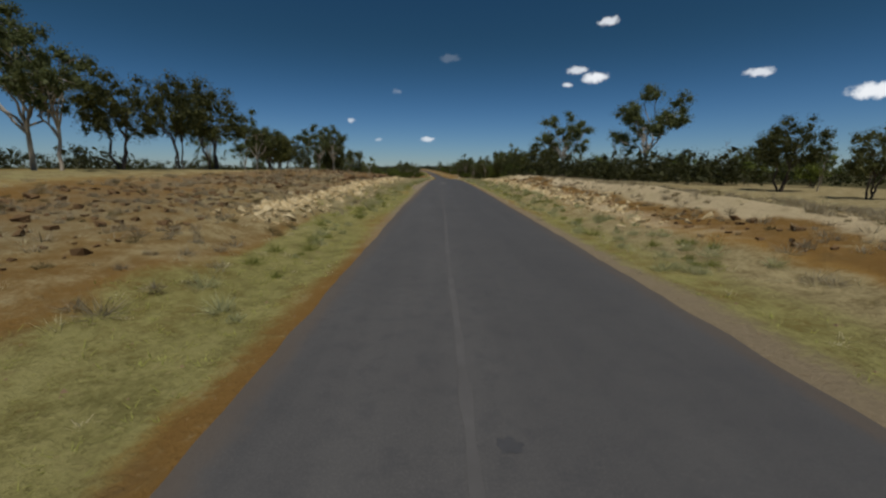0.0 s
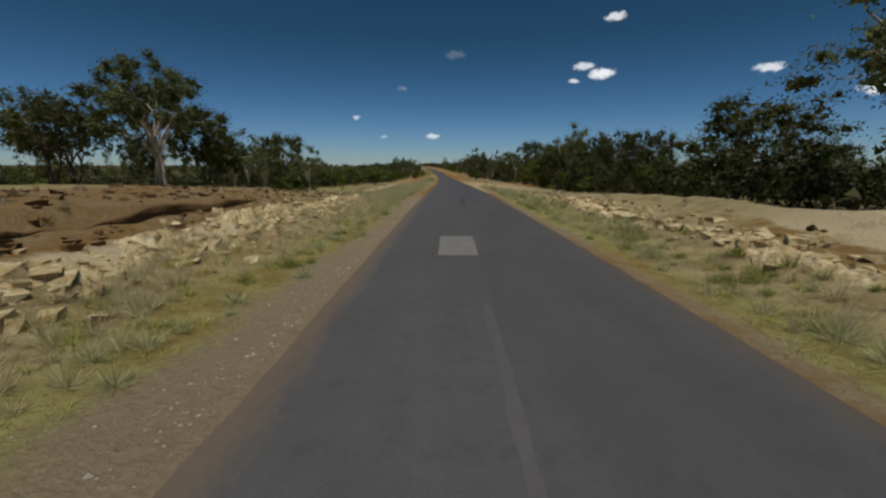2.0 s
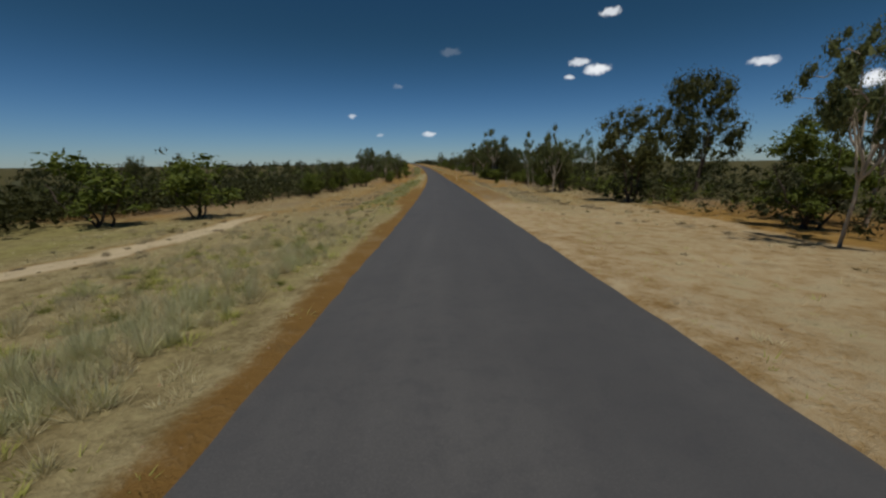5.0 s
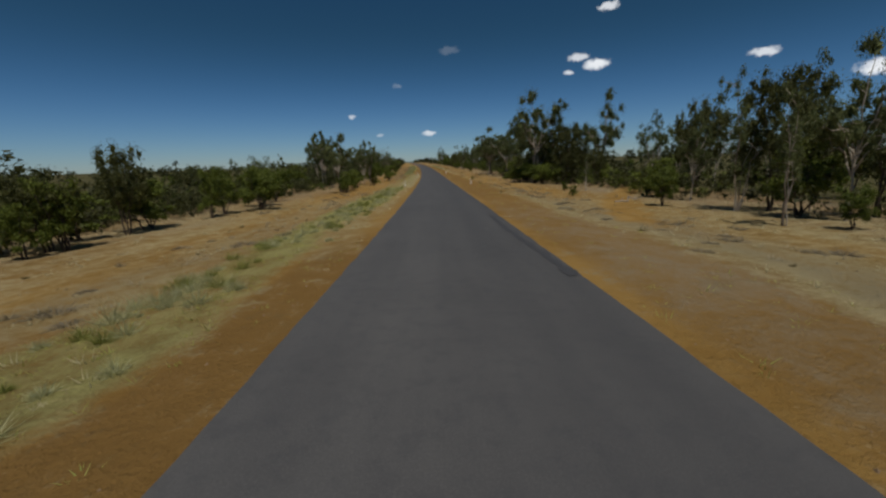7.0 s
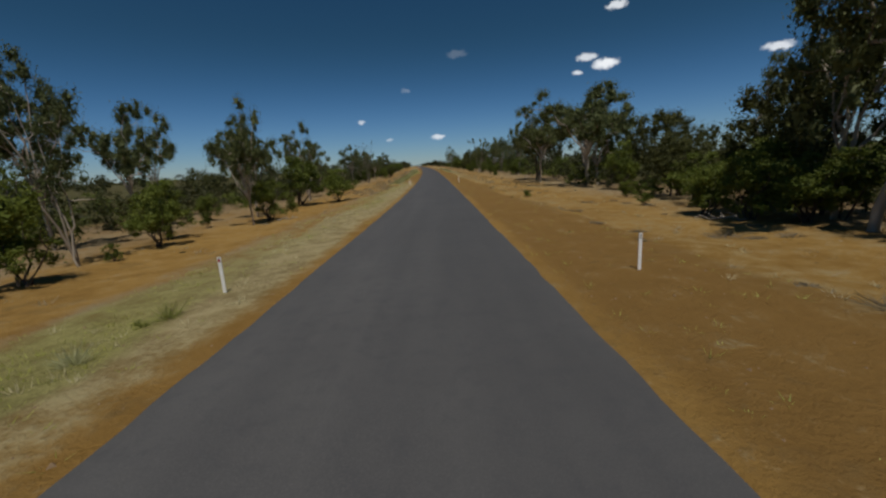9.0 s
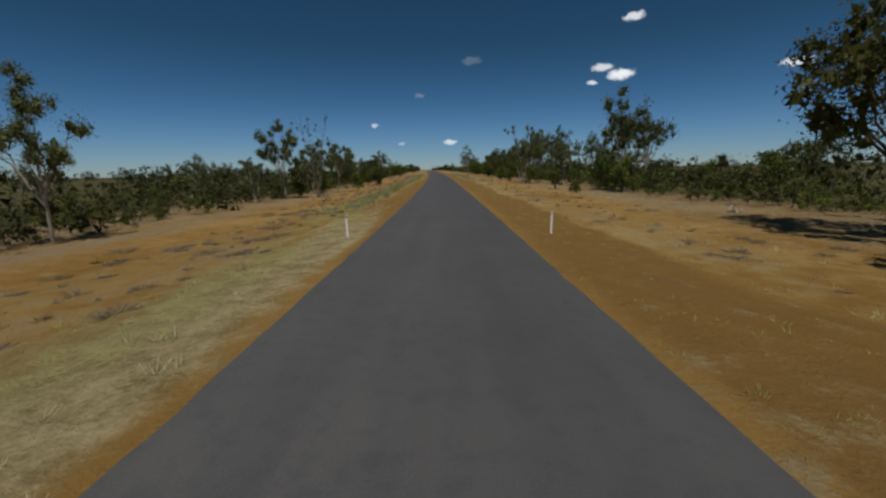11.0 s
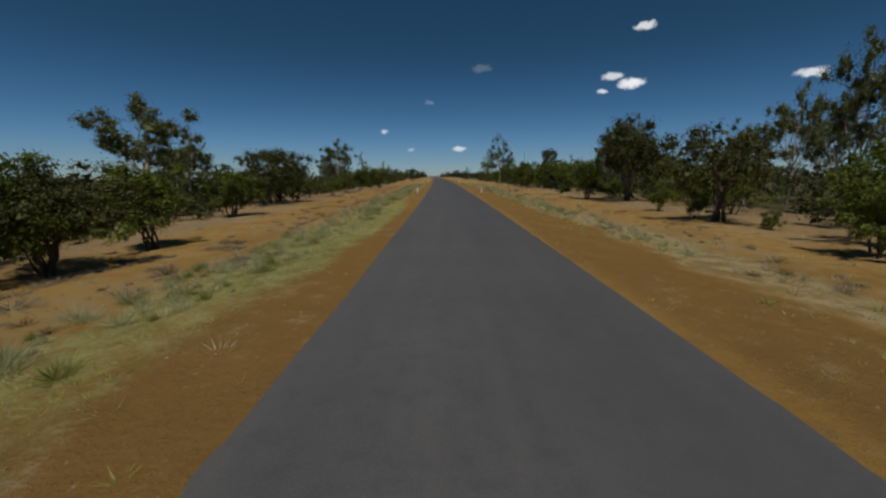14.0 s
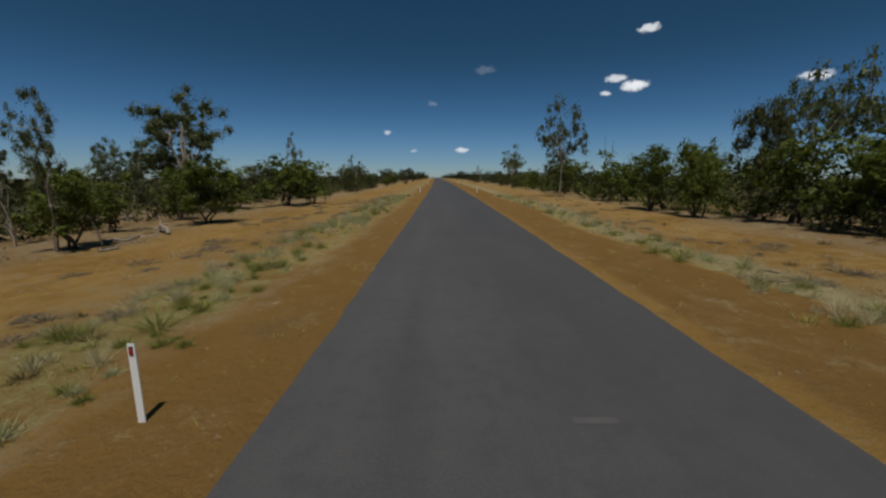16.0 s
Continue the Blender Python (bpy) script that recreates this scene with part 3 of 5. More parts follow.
STAND_B = {
    "E": [(88.3, -24.8, 10.5, 7.1), (94.1, 26.0, 4.5, 1.7), (95.1, -30.5, 11.8, 10.9), (95.2, -48.2, 12.0, 9.4), (114.0, -21.5, 7.3, 6.5)],
    "B": [(88.5, 19.0, 2.2, 2.8), (90.5, 21.0, 2.6, 3.5), (91.1, 17.0, 3.6, 2.9), (101.8, 15.3, 2.0, 2.8), (102.4, 20.0, 3.3, 2.7), (110.3, 18.2, 4.7, 7.1)],
    "D": [(89.5, -35.7, 8.0, 6.4), (96.6, 18.0, 6.3, 4.0), (96.7, -40.6, 9.5, 9.9), (99.9, -60.0, 6.2, 7.1), (101.0, -36.0, 7.0, 5.0), (102.5, -29.5, 9.5, 8.0), (105.9, -30.0, 7.8, 5.8), (111.0, 19.0, 7.5, 6.0), (115.9, 30.2, 9.1, 6.3)],
    "X": [(98.0, 24.0, 6.7, 2.0), (104.4, 21.4, 7.2, 2.1)],
    "M": [(111.8, -27.6, 7.6, 6.3)],
}
STAND_C = {
    "E": [(115.9, 18.0, 7.3, 3.4), (120.0, -36.0, 9.6, 6.8), (126.0, 20.2, 11.2, 9.6), (129.5, 22.5, 10.0, 6.0), (124.0, -33.0, 9.7, 6.2), (132.7, -39.8, 12.2, 11.8), (142.3, -33.7, 8.7, 4.4), (144.6, 26.0, 7.8, 3.0)],
    "B": [(117.0, 20.5, 7.0, 6.0), (115.5, -27.0, 3.0, 4.2), (118.5, -24.6, 1.6, 3.4), (122.8, -27.4, 3.2, 4.0), (126.5, -29.2, 2.8, 3.8), (129.0, 17.2, 2.6, 3.2), (123.6, 19.0, 3.2, 3.8), (125.0, -30.0, 1.3, 2.0), (128.0, -28.5, 1.2, 1.8), (133.1, 18.8, 3.5, 3.1), (135.0, -28.0, 1.5, 2.2), (139.1, -44.6, 5.6, 5.0), (140.1, 18.0, 5.6, 5.4), (140.6, -38.6, 4.6, 4.4), (141.8, -24.0, 3.7, 2.7), (142.5, -36.4, 4.1, 3.7)],
    "D": [(117.9, 24.9, 9.1, 7.4), (119.3, -27.5, 9.9, 8.2), (126.3, 17.6, 7.2, 5.6), (131.9, 20.4, 8.6, 5.8), (142.3, 20.0, 7.5, 8.3)],
    "X": [(140.0, -40.0, 10.5, 5.5)],
}
STAND_D = {
    "B": [(145.8, -34.0, 4.4, 4.1), (159.2, 19.3, 5.6, 5.0), (159.3, -30.1, 5.6, 7.5), (160.5, -35.1, 5.4, 7.3), (162.4, -42.6, 5.5, 7.4), (168.4, -27.0, 5.6, 7.6), (172.8, -22.1, 5.6, 7.3), (197.6, -19.9, 3.8, 2.6), (200.8, 19.1, 4.0, 3.4), (200.9, -21.3, 3.8, 2.5)],
    "M": [(146.1, -38.6, 8.7, 4.3)],
    "D": [(150.5, 26.0, 6.6, 5.2), (162.1, 39.8, 9.6, 4.5), (177.7, 18.5, 9.3, 7.7), (179.0, 25.4, 12.7, 7.9), (196.1, 16.3, 5.4, 1.8), (200.0, 18.5, 5.9, 1.9)],
    "E": [(154.4, 16.1, 9.5, 3.8), (157.0, -45.0, 8.3, 5.2), (160.1, 23.4, 10.9, 7.2), (172.8, 37.9, 9.4, 4.5)],
    "X": [(197.0, -88.1, 9.0, 3.5)],
}
STAND_E = {
    "B": [(202.7, 17.2, 3.5, 3.0), (206.8, -21.9, 3.9, 3.5), (210.0, 17.6, 2.0, 1.5), (212.3, -20.4, 2.7, 1.9), (213.8, -23.3, 3.3, 3.4), (214.2, -20.1, 3.9, 2.6), (214.5, 19.4, 4.2, 3.1), (217.3, -22.3, 3.0, 3.7), (221.6, -20.9, 3.5, 3.6), (221.8, 16.1, 3.0, 2.1)],
    "E": [(203.2, 19.4, 7.7, 2.6), (203.7, 17.0, 8.4, 2.7), (212.3, 19.8, 8.7, 4.1), (216.8, 22.3, 6.6, 2.4), (225.0, 20.3, 6.9, 2.6)],
    "X": [(210.3, -25.2, 5.8, 3.0)],
    "M": [(211.8, 16.2, 6.5, 2.6), (218.0, 18.7, 8.5, 2.9)],
    "D": [(213.7, 22.8, 7.1, 2.9), (214.2, -21.0, 4.5, 3.3), (217.4, 20.5, 8.4, 3.2), (219.3, -61.2, 7.3, 4.4), (219.4, -20.8, 5.8, 2.5)],
}
STAND_F = {
    "B": [(226.8, -19.3, 4.1, 1.9), (228.8, 19.9, 3.5, 3.8), (229.5, -19.6, 4.2, 3.2), (232.4, -17.5, 4.1, 4.5), (236.9, -19.5, 3.6, 4.1), (240.9, -20.8, 3.9, 2.3), (244.2, -20.7, 3.5, 3.5), (249.3, 22.8, 3.5, 3.7), (255.6, -14.1, 3.2, 2.9)],
    "E": [(228.8, 32.9, 12.2, 4.4), (238.6, 31.9, 10.6, 6.4), (239.1, -34.1, 4.9, 3.4), (250.3, 31.4, 10.1, 4.4), (254.4, 25.4, 13.8, 7.1)],
    "D": [(230.6, 24.3, 8.8, 2.6), (247.8, 22.0, 5.8, 3.3), (254.7, 20.0, 8.5, 3.2)],
    "S": [(233.2, 13.6, 1.1, 0.9), (240.4, 15.2, 1.2, 0.9)],
    "M": [(235.1, 25.2, 8.7, 2.6), (239.0, 17.2, 4.1, 2.6), (242.4, -60.0, 5.7, 4.4), (256.6, 36.0, 10.3, 3.6)],
}
STAND_G = {
    "B": [(257.0, 17.5, 3.0, 4.0), (258.3, -28.0, 4.7, 4.8), (261.5, 17.2, 3.2, 4.5), (262.8, -14.6, 3.4, 2.8), (264.5, -27.0, 4.7, 5.5), (266.0, 16.8, 2.8, 4.0), (266.5, 19.0, 3.5, 3.4), (267.8, 15.9, 2.9, 3.9), (270.2, -14.9, 3.0, 2.9), (270.4, 15.5, 2.7, 3.1), (273.3, -16.4, 3.6, 3.2), (273.8, 18.2, 3.4, 4.1), (274.4, -26.9, 5.1, 3.3), (275.7, 14.8, 1.1, 1.5)],
    "S": [(258.1, -15.2, 2.0, 1.5), (266.9, -14.7, 0.9, 0.8)],
    "E": [(258.4, -15.6, 9.2, 7.6), (263.5, 17.2, 15.5, 11.9), (271.3, -21.7, 10.8, 5.3)],
    "D": [(261.5, 23.5, 9.9, 5.8)],
    "M": [(266.4, -15.9, 8.9, 3.3), (273.0, 20.0, 9.0, 6.0), (275.3, -38.7, 6.5, 4.6)],
}
STAND_H = {
    "B": [(278.1, -16.8, 1.3, 0.9), (280.7, -13.2, 3.3, 3.1), (281.3, 18.4, 1.5, 1.9), (283.4, -19.7, 2.4, 2.3), (289.6, 19.8, 5.0, 3.6), (294.7, -15.3, 5.5, 6.2), (297.0, -11.5, 3.9, 4.8), (300.8, 23.3, 5.8, 5.0)],
    "E": [(278.8, -13.6, 9.1, 3.9), (280.5, -23.5, 9.6, 7.0), (284.7, -16.0, 8.8, 5.2), (285.8, 60.5, 13.1, 7.9), (288.7, -27.5, 11.2, 3.8), (300.3, 20.3, 12.3, 14.8)],
    "D": [(280.9, 20.1, 5.1, 6.2), (288.5, 27.0, 6.1, 3.7), (297.8, 28.5, 8.7, 7.8)],
    "S": [(282.0, 16.6, 1.5, 1.6), (285.1, 19.3, 1.2, 1.4), (287.0, 9.3, 0.7, 0.8), (288.0, -14.0, 1.5, 1.3)],
    "M": [(286.8, -39.6, 6.8, 4.7), (302.1, -16.5, 9.2, 5.1)],
}
STAND_I = {
    "E": [(305.5, -65.9, 6.0, 3.7), (307.2, -27.4, 12.6, 7.8), (310.9, -19.3, 11.3, 6.7), (311.6, 17.1, 13.7, 8.2), (313.5, 25.4, 14.8, 15.5), (317.4, -72.1, 6.1, 3.9), (325.7, -21.8, 9.3, 5.6), (357.3, 23.8, 13.2, 8.7), (359.5, -21.8, 10.5, 6.1)],
    "D": [(317.2, 35.4, 9.5, 5.8), (320.4, 19.2, 11.0, 9.1)],
    "M": [(329.7, -32.0, 9.4, 3.6), (352.4, -22.8, 5.5, 3.6)],
    "B": [(353.4, 22.4, 4.6, 3.4), (359.6, -26.7, 3.3, 2.4), (361.5, -20.6, 2.6, 2.6), (360.9, 22.6, 5.6, 3.1), (363.6, 17.1, 2.9, 2.2), (365.4, -18.3, 3.9, 1.6)],
    "S": [(353.4, 16.8, 1.6, 1.2), (355.3, 16.9, 1.2, 0.9)],
    "W": [(362.0, -18.0, 11.5, 5.5)],
}
STAND_J = {
    "B": [(367.5, 27.0, 6.0, 4.1), (371.5, -20.3, 4.0, 3.0), (372.7, 22.8, 3.4, 1.9), (372.8, -14.5, 3.1, 2.4), (377.4, 20.8, 3.0, 2.7), (380.9, 17.3, 3.4, 3.2), (385.7, 20.3, 2.9, 3.4), (387.9, 14.6, 2.1, 1.3), (392.9, -18.1, 3.7, 3.2), (393.4, -16.2, 3.4, 2.0)],
    "E": [(371.5, -21.7, 6.5, 3.9), (371.9, 27.7, 7.5, 3.9), (372.1, -17.7, 8.1, 5.6), (374.1, 36.0, 14.5, 8.7), (376.1, 28.6, 6.4, 3.5), (379.1, 23.1, 8.4, 6.4), (382.6, 17.0, 10.9, 4.8), (386.6, -24.7, 9.8, 8.5), (390.2, 25.0, 11.6, 5.9), (391.1, 43.3, 8.3, 5.9)],
    "D": [(388.0, -20.2, 4.9, 3.5)],
    "M": [(388.6, 17.1, 11.4, 7.6)],
    "S": [(391.1, 30.7, 1.3, 1.4)],
}
STAND_K = {
    "E": [(394.4, -21.7, 5.6, 2.7), (399.8, 35.4, 11.1, 6.7), (400.2, -19.3, 6.3, 5.4), (407.2, 26.0, 12.4, 9.2), (412.0, -36.0, 8.0, 6.0), (415.2, 28.1, 12.5, 6.0), (418.3, 46.5, 13.4, 6.2), (420.6, 28.3, 10.5, 3.5)],
    "B": [(395.0, 19.0, 4.8, 3.6), (395.6, -24.8, 3.9, 2.6), (400.6, -15.0, 4.3, 3.1), (401.4, 15.1, 3.2, 3.2), (403.6, 17.8, 5.6, 3.5), (405.9, -15.1, 4.2, 4.0), (414.6, 16.8, 2.0, 1.9), (416.8, 21.0, 4.0, 2.6), (419.6, 16.9, 2.4, 2.3), (419.8, 33.4, 4.6, 4.7)],
    "D": [(400.9, -15.2, 4.0, 5.8), (412.1, 16.4, 6.1, 7.0)],
    "M": [(407.3, 33.9, 12.3, 4.5), (420.3, 24.5, 7.6, 4.0)],
    "S": [(408.9, 17.4, 1.1, 1.2)],
}
STAND_L = {
    "B": [(422.2, -19.7, 4.1, 5.5), (425.8, 25.7, 3.9, 3.6), (427.9, 26.4, 5.2, 4.7), (434.5, 16.4, 5.0, 4.4), (434.7, -28.7, 4.1, 4.4), (435.9, -23.1, 3.3, 1.7), (436.9, 28.2, 4.7, 5.2), (438.7, 26.7, 5.6, 5.7), (440.2, -23.0, 5.7, 6.1), (447.9, -21.4, 2.9, 2.5)],
    "E": [(423.5, -28.1, 10.7, 7.8), (425.0, 36.2, 11.4, 6.9), (430.5, 40.3, 9.1, 5.5), (430.6, -28.8, 10.6, 7.1), (434.0, 30.0, 6.4, 2.1), (437.2, 36.7, 8.3, 3.4), (440.0, -36.3, 9.3, 6.8)],
    "D": [(429.8, 19.1, 8.8, 8.5), (435.3, 21.4, 8.6, 5.0), (437.6, -22.5, 6.8, 9.1), (448.2, 27.5, 9.9, 7.0)],
    "X": [(444.0, 18.8, 5.6, 1.7)],
    "S": [(445.6, 16.9, 1.6, 0.9)],
}
STAND_M = {
    "D": [(450.2, -25.2, 5.8, 3.5), (471.1, 21.7, 8.1, 4.2)],
    "B": [(450.6, -18.5, 3.0, 3.4), (452.2, 19.5, 4.2, 4.5), (453.1, -24.8, 3.1, 2.8), (456.0, 25.6, 4.8, 3.5), (461.1, -18.9, 3.9, 3.7), (461.7, 20.9, 4.8, 3.8), (463.6, 22.9, 5.6, 7.6), (466.4, -21.3, 3.6, 2.8), (467.4, 21.4, 5.6, 5.0), (470.9, -18.1, 4.6, 5.4), (471.5, 17.8, 5.5, 3.8)],
    "E": [(479.5, -24.7, 11.6, 8.6)],
    "M": [(456.0, -25.0, 5.0, 3.2), (460.0, -18.6, 7.0, 2.1), (461.7, -22.3, 6.9, 2.1), (462.6, -29.7, 7.5, 3.2)],
    "X": [(460.7, -17.2, 1.8, 1.9)],
}
STAND_N = {
    "M": [(473.0, -37.5, 8.7, 2.7), (473.3, -25.7, 6.3, 3.7), (476.0, -35.0, 9.1, 2.8), (479.0, -33.0, 6.1, 2.7), (505.1, -22.7, 10.1, 4.8)],
    "B": [(473.3, -21.7, 4.0, 3.5), (476.9, 21.3, 5.6, 5.7), (477.0, 17.3, 5.6, 4.3), (483.4, -22.4, 4.4, 4.7), (486.9, -18.6, 5.6, 7.6), (487.5, 18.3, 5.6, 4.2), (489.4, 20.9, 5.6, 6.4), (490.2, -16.9, 5.2, 7.0), (507.2, 19.4, 5.6, 5.2), (518.0, 24.9, 5.6, 6.0)],
    "E": [(480.5, -26.4, 9.1, 6.8), (493.8, 46.4, 17.0, 9.4), (491.4, 50.0, 18.2, 8.0), (498.0, 15.6, 13.6, 7.9)],
    "X": [(499.2, -22.3, 8.0, 2.7), (502.1, 24.0, 9.0, 2.7)],
}
STAND_O = {
    "D": [(520.0, 22.0, 8.5, 6.0)],
    "E": [(535.0, -21.0, 8.2, 5.5), (548.0, 18.0, 9.5, 6.0), (580.0, 24.0, 13.6, 8.7)],
}
# trees that close the gaps between them
STAND_Z = {
    "E": [(266.5, 18.6, 11.5, 7.5), (30.0, -29.5, 10.0, 7.5), (193.8, 15.3, 9.2, 4.6), (300.0, 21.5, 11.5, 9.0)],
    "D": [(268.5, 20.5, 9.0, 6.5), (273.0, 21.5, 7.5, 6.5), (196.0, 17.2, 6.0, 3.4), (257.0, 22.5, 6.0, 5.0)],
    "B": [(270.0, 18.0, 4.0, 5.0), (266.0, 17.0, 3.2, 4.0), (261.0, 18.2, 3.4, 4.4), (256.0, 19.2, 3.2, 4.2), (277.5, 19.5, 3.4, 4.4)],
}



# ---------------------------------------------------------------- trees
THIN = [False]   # set for the coarser trees of the background


def tube(V, Fc, pts, radii, sides=6):
    """A tapered, bent limb appended to vertex and triangle lists."""
    if THIN[0] and sides < 5 and V:
        return
    sides = min(sides, 4) if THIN[0] else sides
    pts = np.asarray(pts, float)
    base = sum(len(v) for v in V)
    d = np.gradient(pts, axis=0)
    d /= np.linalg.norm(d, axis=1)[:, None] + 1e-9
    ref = np.where(abs(d[:, 2:3]) > .9, [[1.0, 0, 0]], [[0, 0, 1.0]])
    u = np.cross(d, ref)
    u /= np.linalg.norm(u, axis=1)[:, None]
    v = np.cross(d, u)
    k = np.linspace(0, 2 * np.pi, sides, endpoint=False)
    ring = pts[:, None] + np.asarray(radii)[:, None, None] * (u[:, None] * np.cos(k)[None, :, None] + v[:, None] * np.sin(k)[None, :, None])
    V.append(ring.reshape(-1, 3))
    n = len(pts)
    i = np.arange(n - 1)[:, None] * sides
    j = np.arange(sides)[None]
    a, b = base + i + j, base + i + (j + 1) % sides
    Fc.append(np.concatenate([np.stack([a, b, b + sides], -1).reshape(-1, 3), np.stack([a, b + sides, a + sides], -1).reshape(-1, 3)]))


def bent(rng, p0, p1, wobble, n=6, lift=0.0):
    t = np.linspace(0, 1, n)[:, None]
    p = p0 * (1 - t) + p1 * t
    off = rng.normal(0, wobble, (n, 3)) * np.sin(t * np.pi)
    p += off
    p[:, 2] += lift * np.sin(t[:, 0] * np.pi)
    return p


def leaves(rng, centres, radii, per, length, width, droop=0.5, flat=.7):
    """Billows of small leaves lying over the outside of clumps, with larger shaded ones inside: three vertices each."""
    if THIN[0]:
        per, length, width = max(8, int(per * .28)), length * 1.7, width * 1.8
    inner = max(4, per // 7)
    n = len(centres)

    def unit(v):
        return v / (np.linalg.norm(v, axis=1)[:, None] + 1e-9)

    def spray(count, r_low, r_high, ln, wd, loose):
        c = np.repeat(centres, count, axis=0)
        r = np.repeat(radii, count)[:, None]
        d = unit(rng.normal(0, 1, c.shape) + [0, 0, .22])
        ripple = 1 + .28 * np.sin(7 * d[:, :1] + 11 * c[:, :1] / (r + 1e-9)) * np.sin(6 * d[:, 1:2] + 5 * d[:, 2:])
        p = c + d * r * ripple * rng.uniform(r_low, r_high, (len(c), 1)) * np.array([1, 1, flat])
        face = unit(d + rng.normal(0, loose, c.shape))
        way = np.cross(face, rng.normal(0, 1, c.shape))
        way = unit(way)
        way = unit(way + np.array([0, 0, -droop * .7]))
        side = unit(np.cross(face, way))
        k1, k2 = rng.uniform(.55, 1.4, (len(c), 1)), rng.uniform(.6, 1.35, (len(c), 1))
        ln = ln * (r if loose > 1 else 1) * k1
        wd = wd * (r if loose > 1 else 1) * k2
        return np.stack([p - side * wd, p + side * wd, p + way * ln], 1).reshape(-1, 3)

    v = np.concatenate([spray(inner, 0.0, .45, .48, .30, 1.2), spray(per, .55, 1.08, length, width, .5)])
    return v, np.arange(len(v)).reshape(-1, 3)


def grow(kind, seed):
    """Trunk and crown of a tree of unit height and about unit width."""
    rng = np.random.default_rng(seed)
    V, Fc, tips, sizes = [], [], [], []
    if kind == "gum":
        fork = rng.uniform(.22, .40)
        lean = rng.normal(0, .03, 2)
        top = np.array([lean[0], lean[1], fork])
        tube(V, Fc, bent(rng, np.array([0, 0, -.03]), top, .006), np.linspace(.0165, .012, 6), 8)
        for k in range(rng.integers(7, 10)):
            a = k * 2.4 + rng.uniform(-.5, .5)
            reach, high = rng.uniform(.14, .40), rng.uniform(.52, .93)
            if k == 0:
                reach, high = .07, .97
            end = np.array([math.cos(a) * reach, math.sin(a) * reach, high])
            limb = bent(rng, top * rng.uniform(.7, 1.0), end, .022, 8, .03)
            tube(V, Fc, limb, np.linspace(.0095, .0025, 8), 6)
            tips.append(end + [0, 0, .01])
            sizes.append(rng.uniform(.085, .125))
            for q in range(rng.integers(4, 7)):
                i = rng.integers(3, 8)
                e2 = limb[i] + np.array([*rng.normal(0, .09, 2), rng.uniform(-.05, .10)])
                e2[:2] += .05 * np.array([math.cos(a), math.sin(a)])
                twig = bent(rng, limb[i], e2, .01, 5)
                tube(V, Fc, twig, np.linspace(.0036, .0012, 5), 4)
                tips.append(twig[4])
                sizes.append(rng.uniform(.05, .10))
                if rng.random() < .6:
                    tips.append(twig[3] + rng.normal(0, .035, 3))
                    sizes.append(rng.uniform(.022, .045))
        lv = leaves(rng, np.array(tips), np.array(sizes), 120, .0175, .0047, .9, .85)
    elif kind == "slim":
        for k in range(rng.integers(3, 6)):
            a = rng.uniform(0, 6.28)
            reach, high = rng.uniform(.06, .28), rng.uniform(.65, 1.0)
            limb = bent(rng, np.array([rng.normal(0, .012), rng.normal(0, .012), -.03]), np.array([math.cos(a) * reach, math.sin(a) * reach, high]), .025, 9)
            tube(V, Fc, limb, np.linspace(.0095, .002, 9), 6)
            for q in range(rng.integers(7, 11)):
                i = rng.integers(4, 9)
                e2 = limb[i] + np.array([*rng.normal(0, .075, 2), rng.uniform(-.02, .10)])
                twig = bent(rng, limb[i], e2, .008, 4)
                tube(V, Fc, twig, np.linspace(.003, .001, 4), 4)
                tips.append(twig[3])
                sizes.append(rng.uniform(.028, .062))
            tips.append(limb[8])
            sizes.append(rng.uniform(.04, .065))
        lv = leaves(rng, np.array(tips), np.array(sizes), 110, .0170, .0042, .9, 1.1)
    elif kind == "dome":
        for k in range(rng.integers(2, 5)):
            a = rng.uniform(0, 6.28)
            base = np.array([rng.normal(0, .03), rng.normal(0, .03), -.03])
            mid = base + np.array([math.cos(a) * .07, math.sin(a) * .07, rng.uniform(.28, .40)])
            tube(V, Fc, bent(rng, base, mid, .012), np.linspace(.017, .011, 6), 7)
            for q in range(4):
                b = a + rng.uniform(-1.3, 1.3)
                r = rng.uniform(.12, .36)
                tube(V, Fc, bent(rng, mid, np.array([math.cos(b) * r, math.sin(b) * r, rng.uniform(.5, .85)]), .02), np.linspace(.008, .002, 6), 5)
        shift = rng.normal(0, .06, 2)
        while len(tips) < 125:
            x = rng.uniform(-1, 1, 3)
            n = np.linalg.norm(x)
            bulge = 1 + .22 * math.sin(3 * math.atan2(x[1], x[0]) + seed) + .12 * math.sin(5 * x[2] + seed)
            if .4 < n < bulge * .95 and x[2] > -.8:
                tips.append(np.array([x[0] * .42 + shift[0] * x[2], x[1] * .42 + shift[1] * x[2], .60 + x[2] * .34]))
                sizes.append(rng.uniform(.07, .12))
        lv = leaves(rng, np.array(tips), np.array(sizes), 62, .022, .0060, .4, .95)
    elif kind == "bush":
        for k in range(rng.integers(4, 7)):
            a = k * 1.3 + rng.uniform(-.4, .4)
            r = rng.uniform(.08, .3)
            tube(V, Fc, bent(rng, np.array([rng.normal(0, .03), rng.normal(0, .03), -.03]), np.array([math.cos(a) * r, math.sin(a) * r, rng.uniform(.5, .8)]), .03, 7), np.linspace(.013, .003, 7), 5)
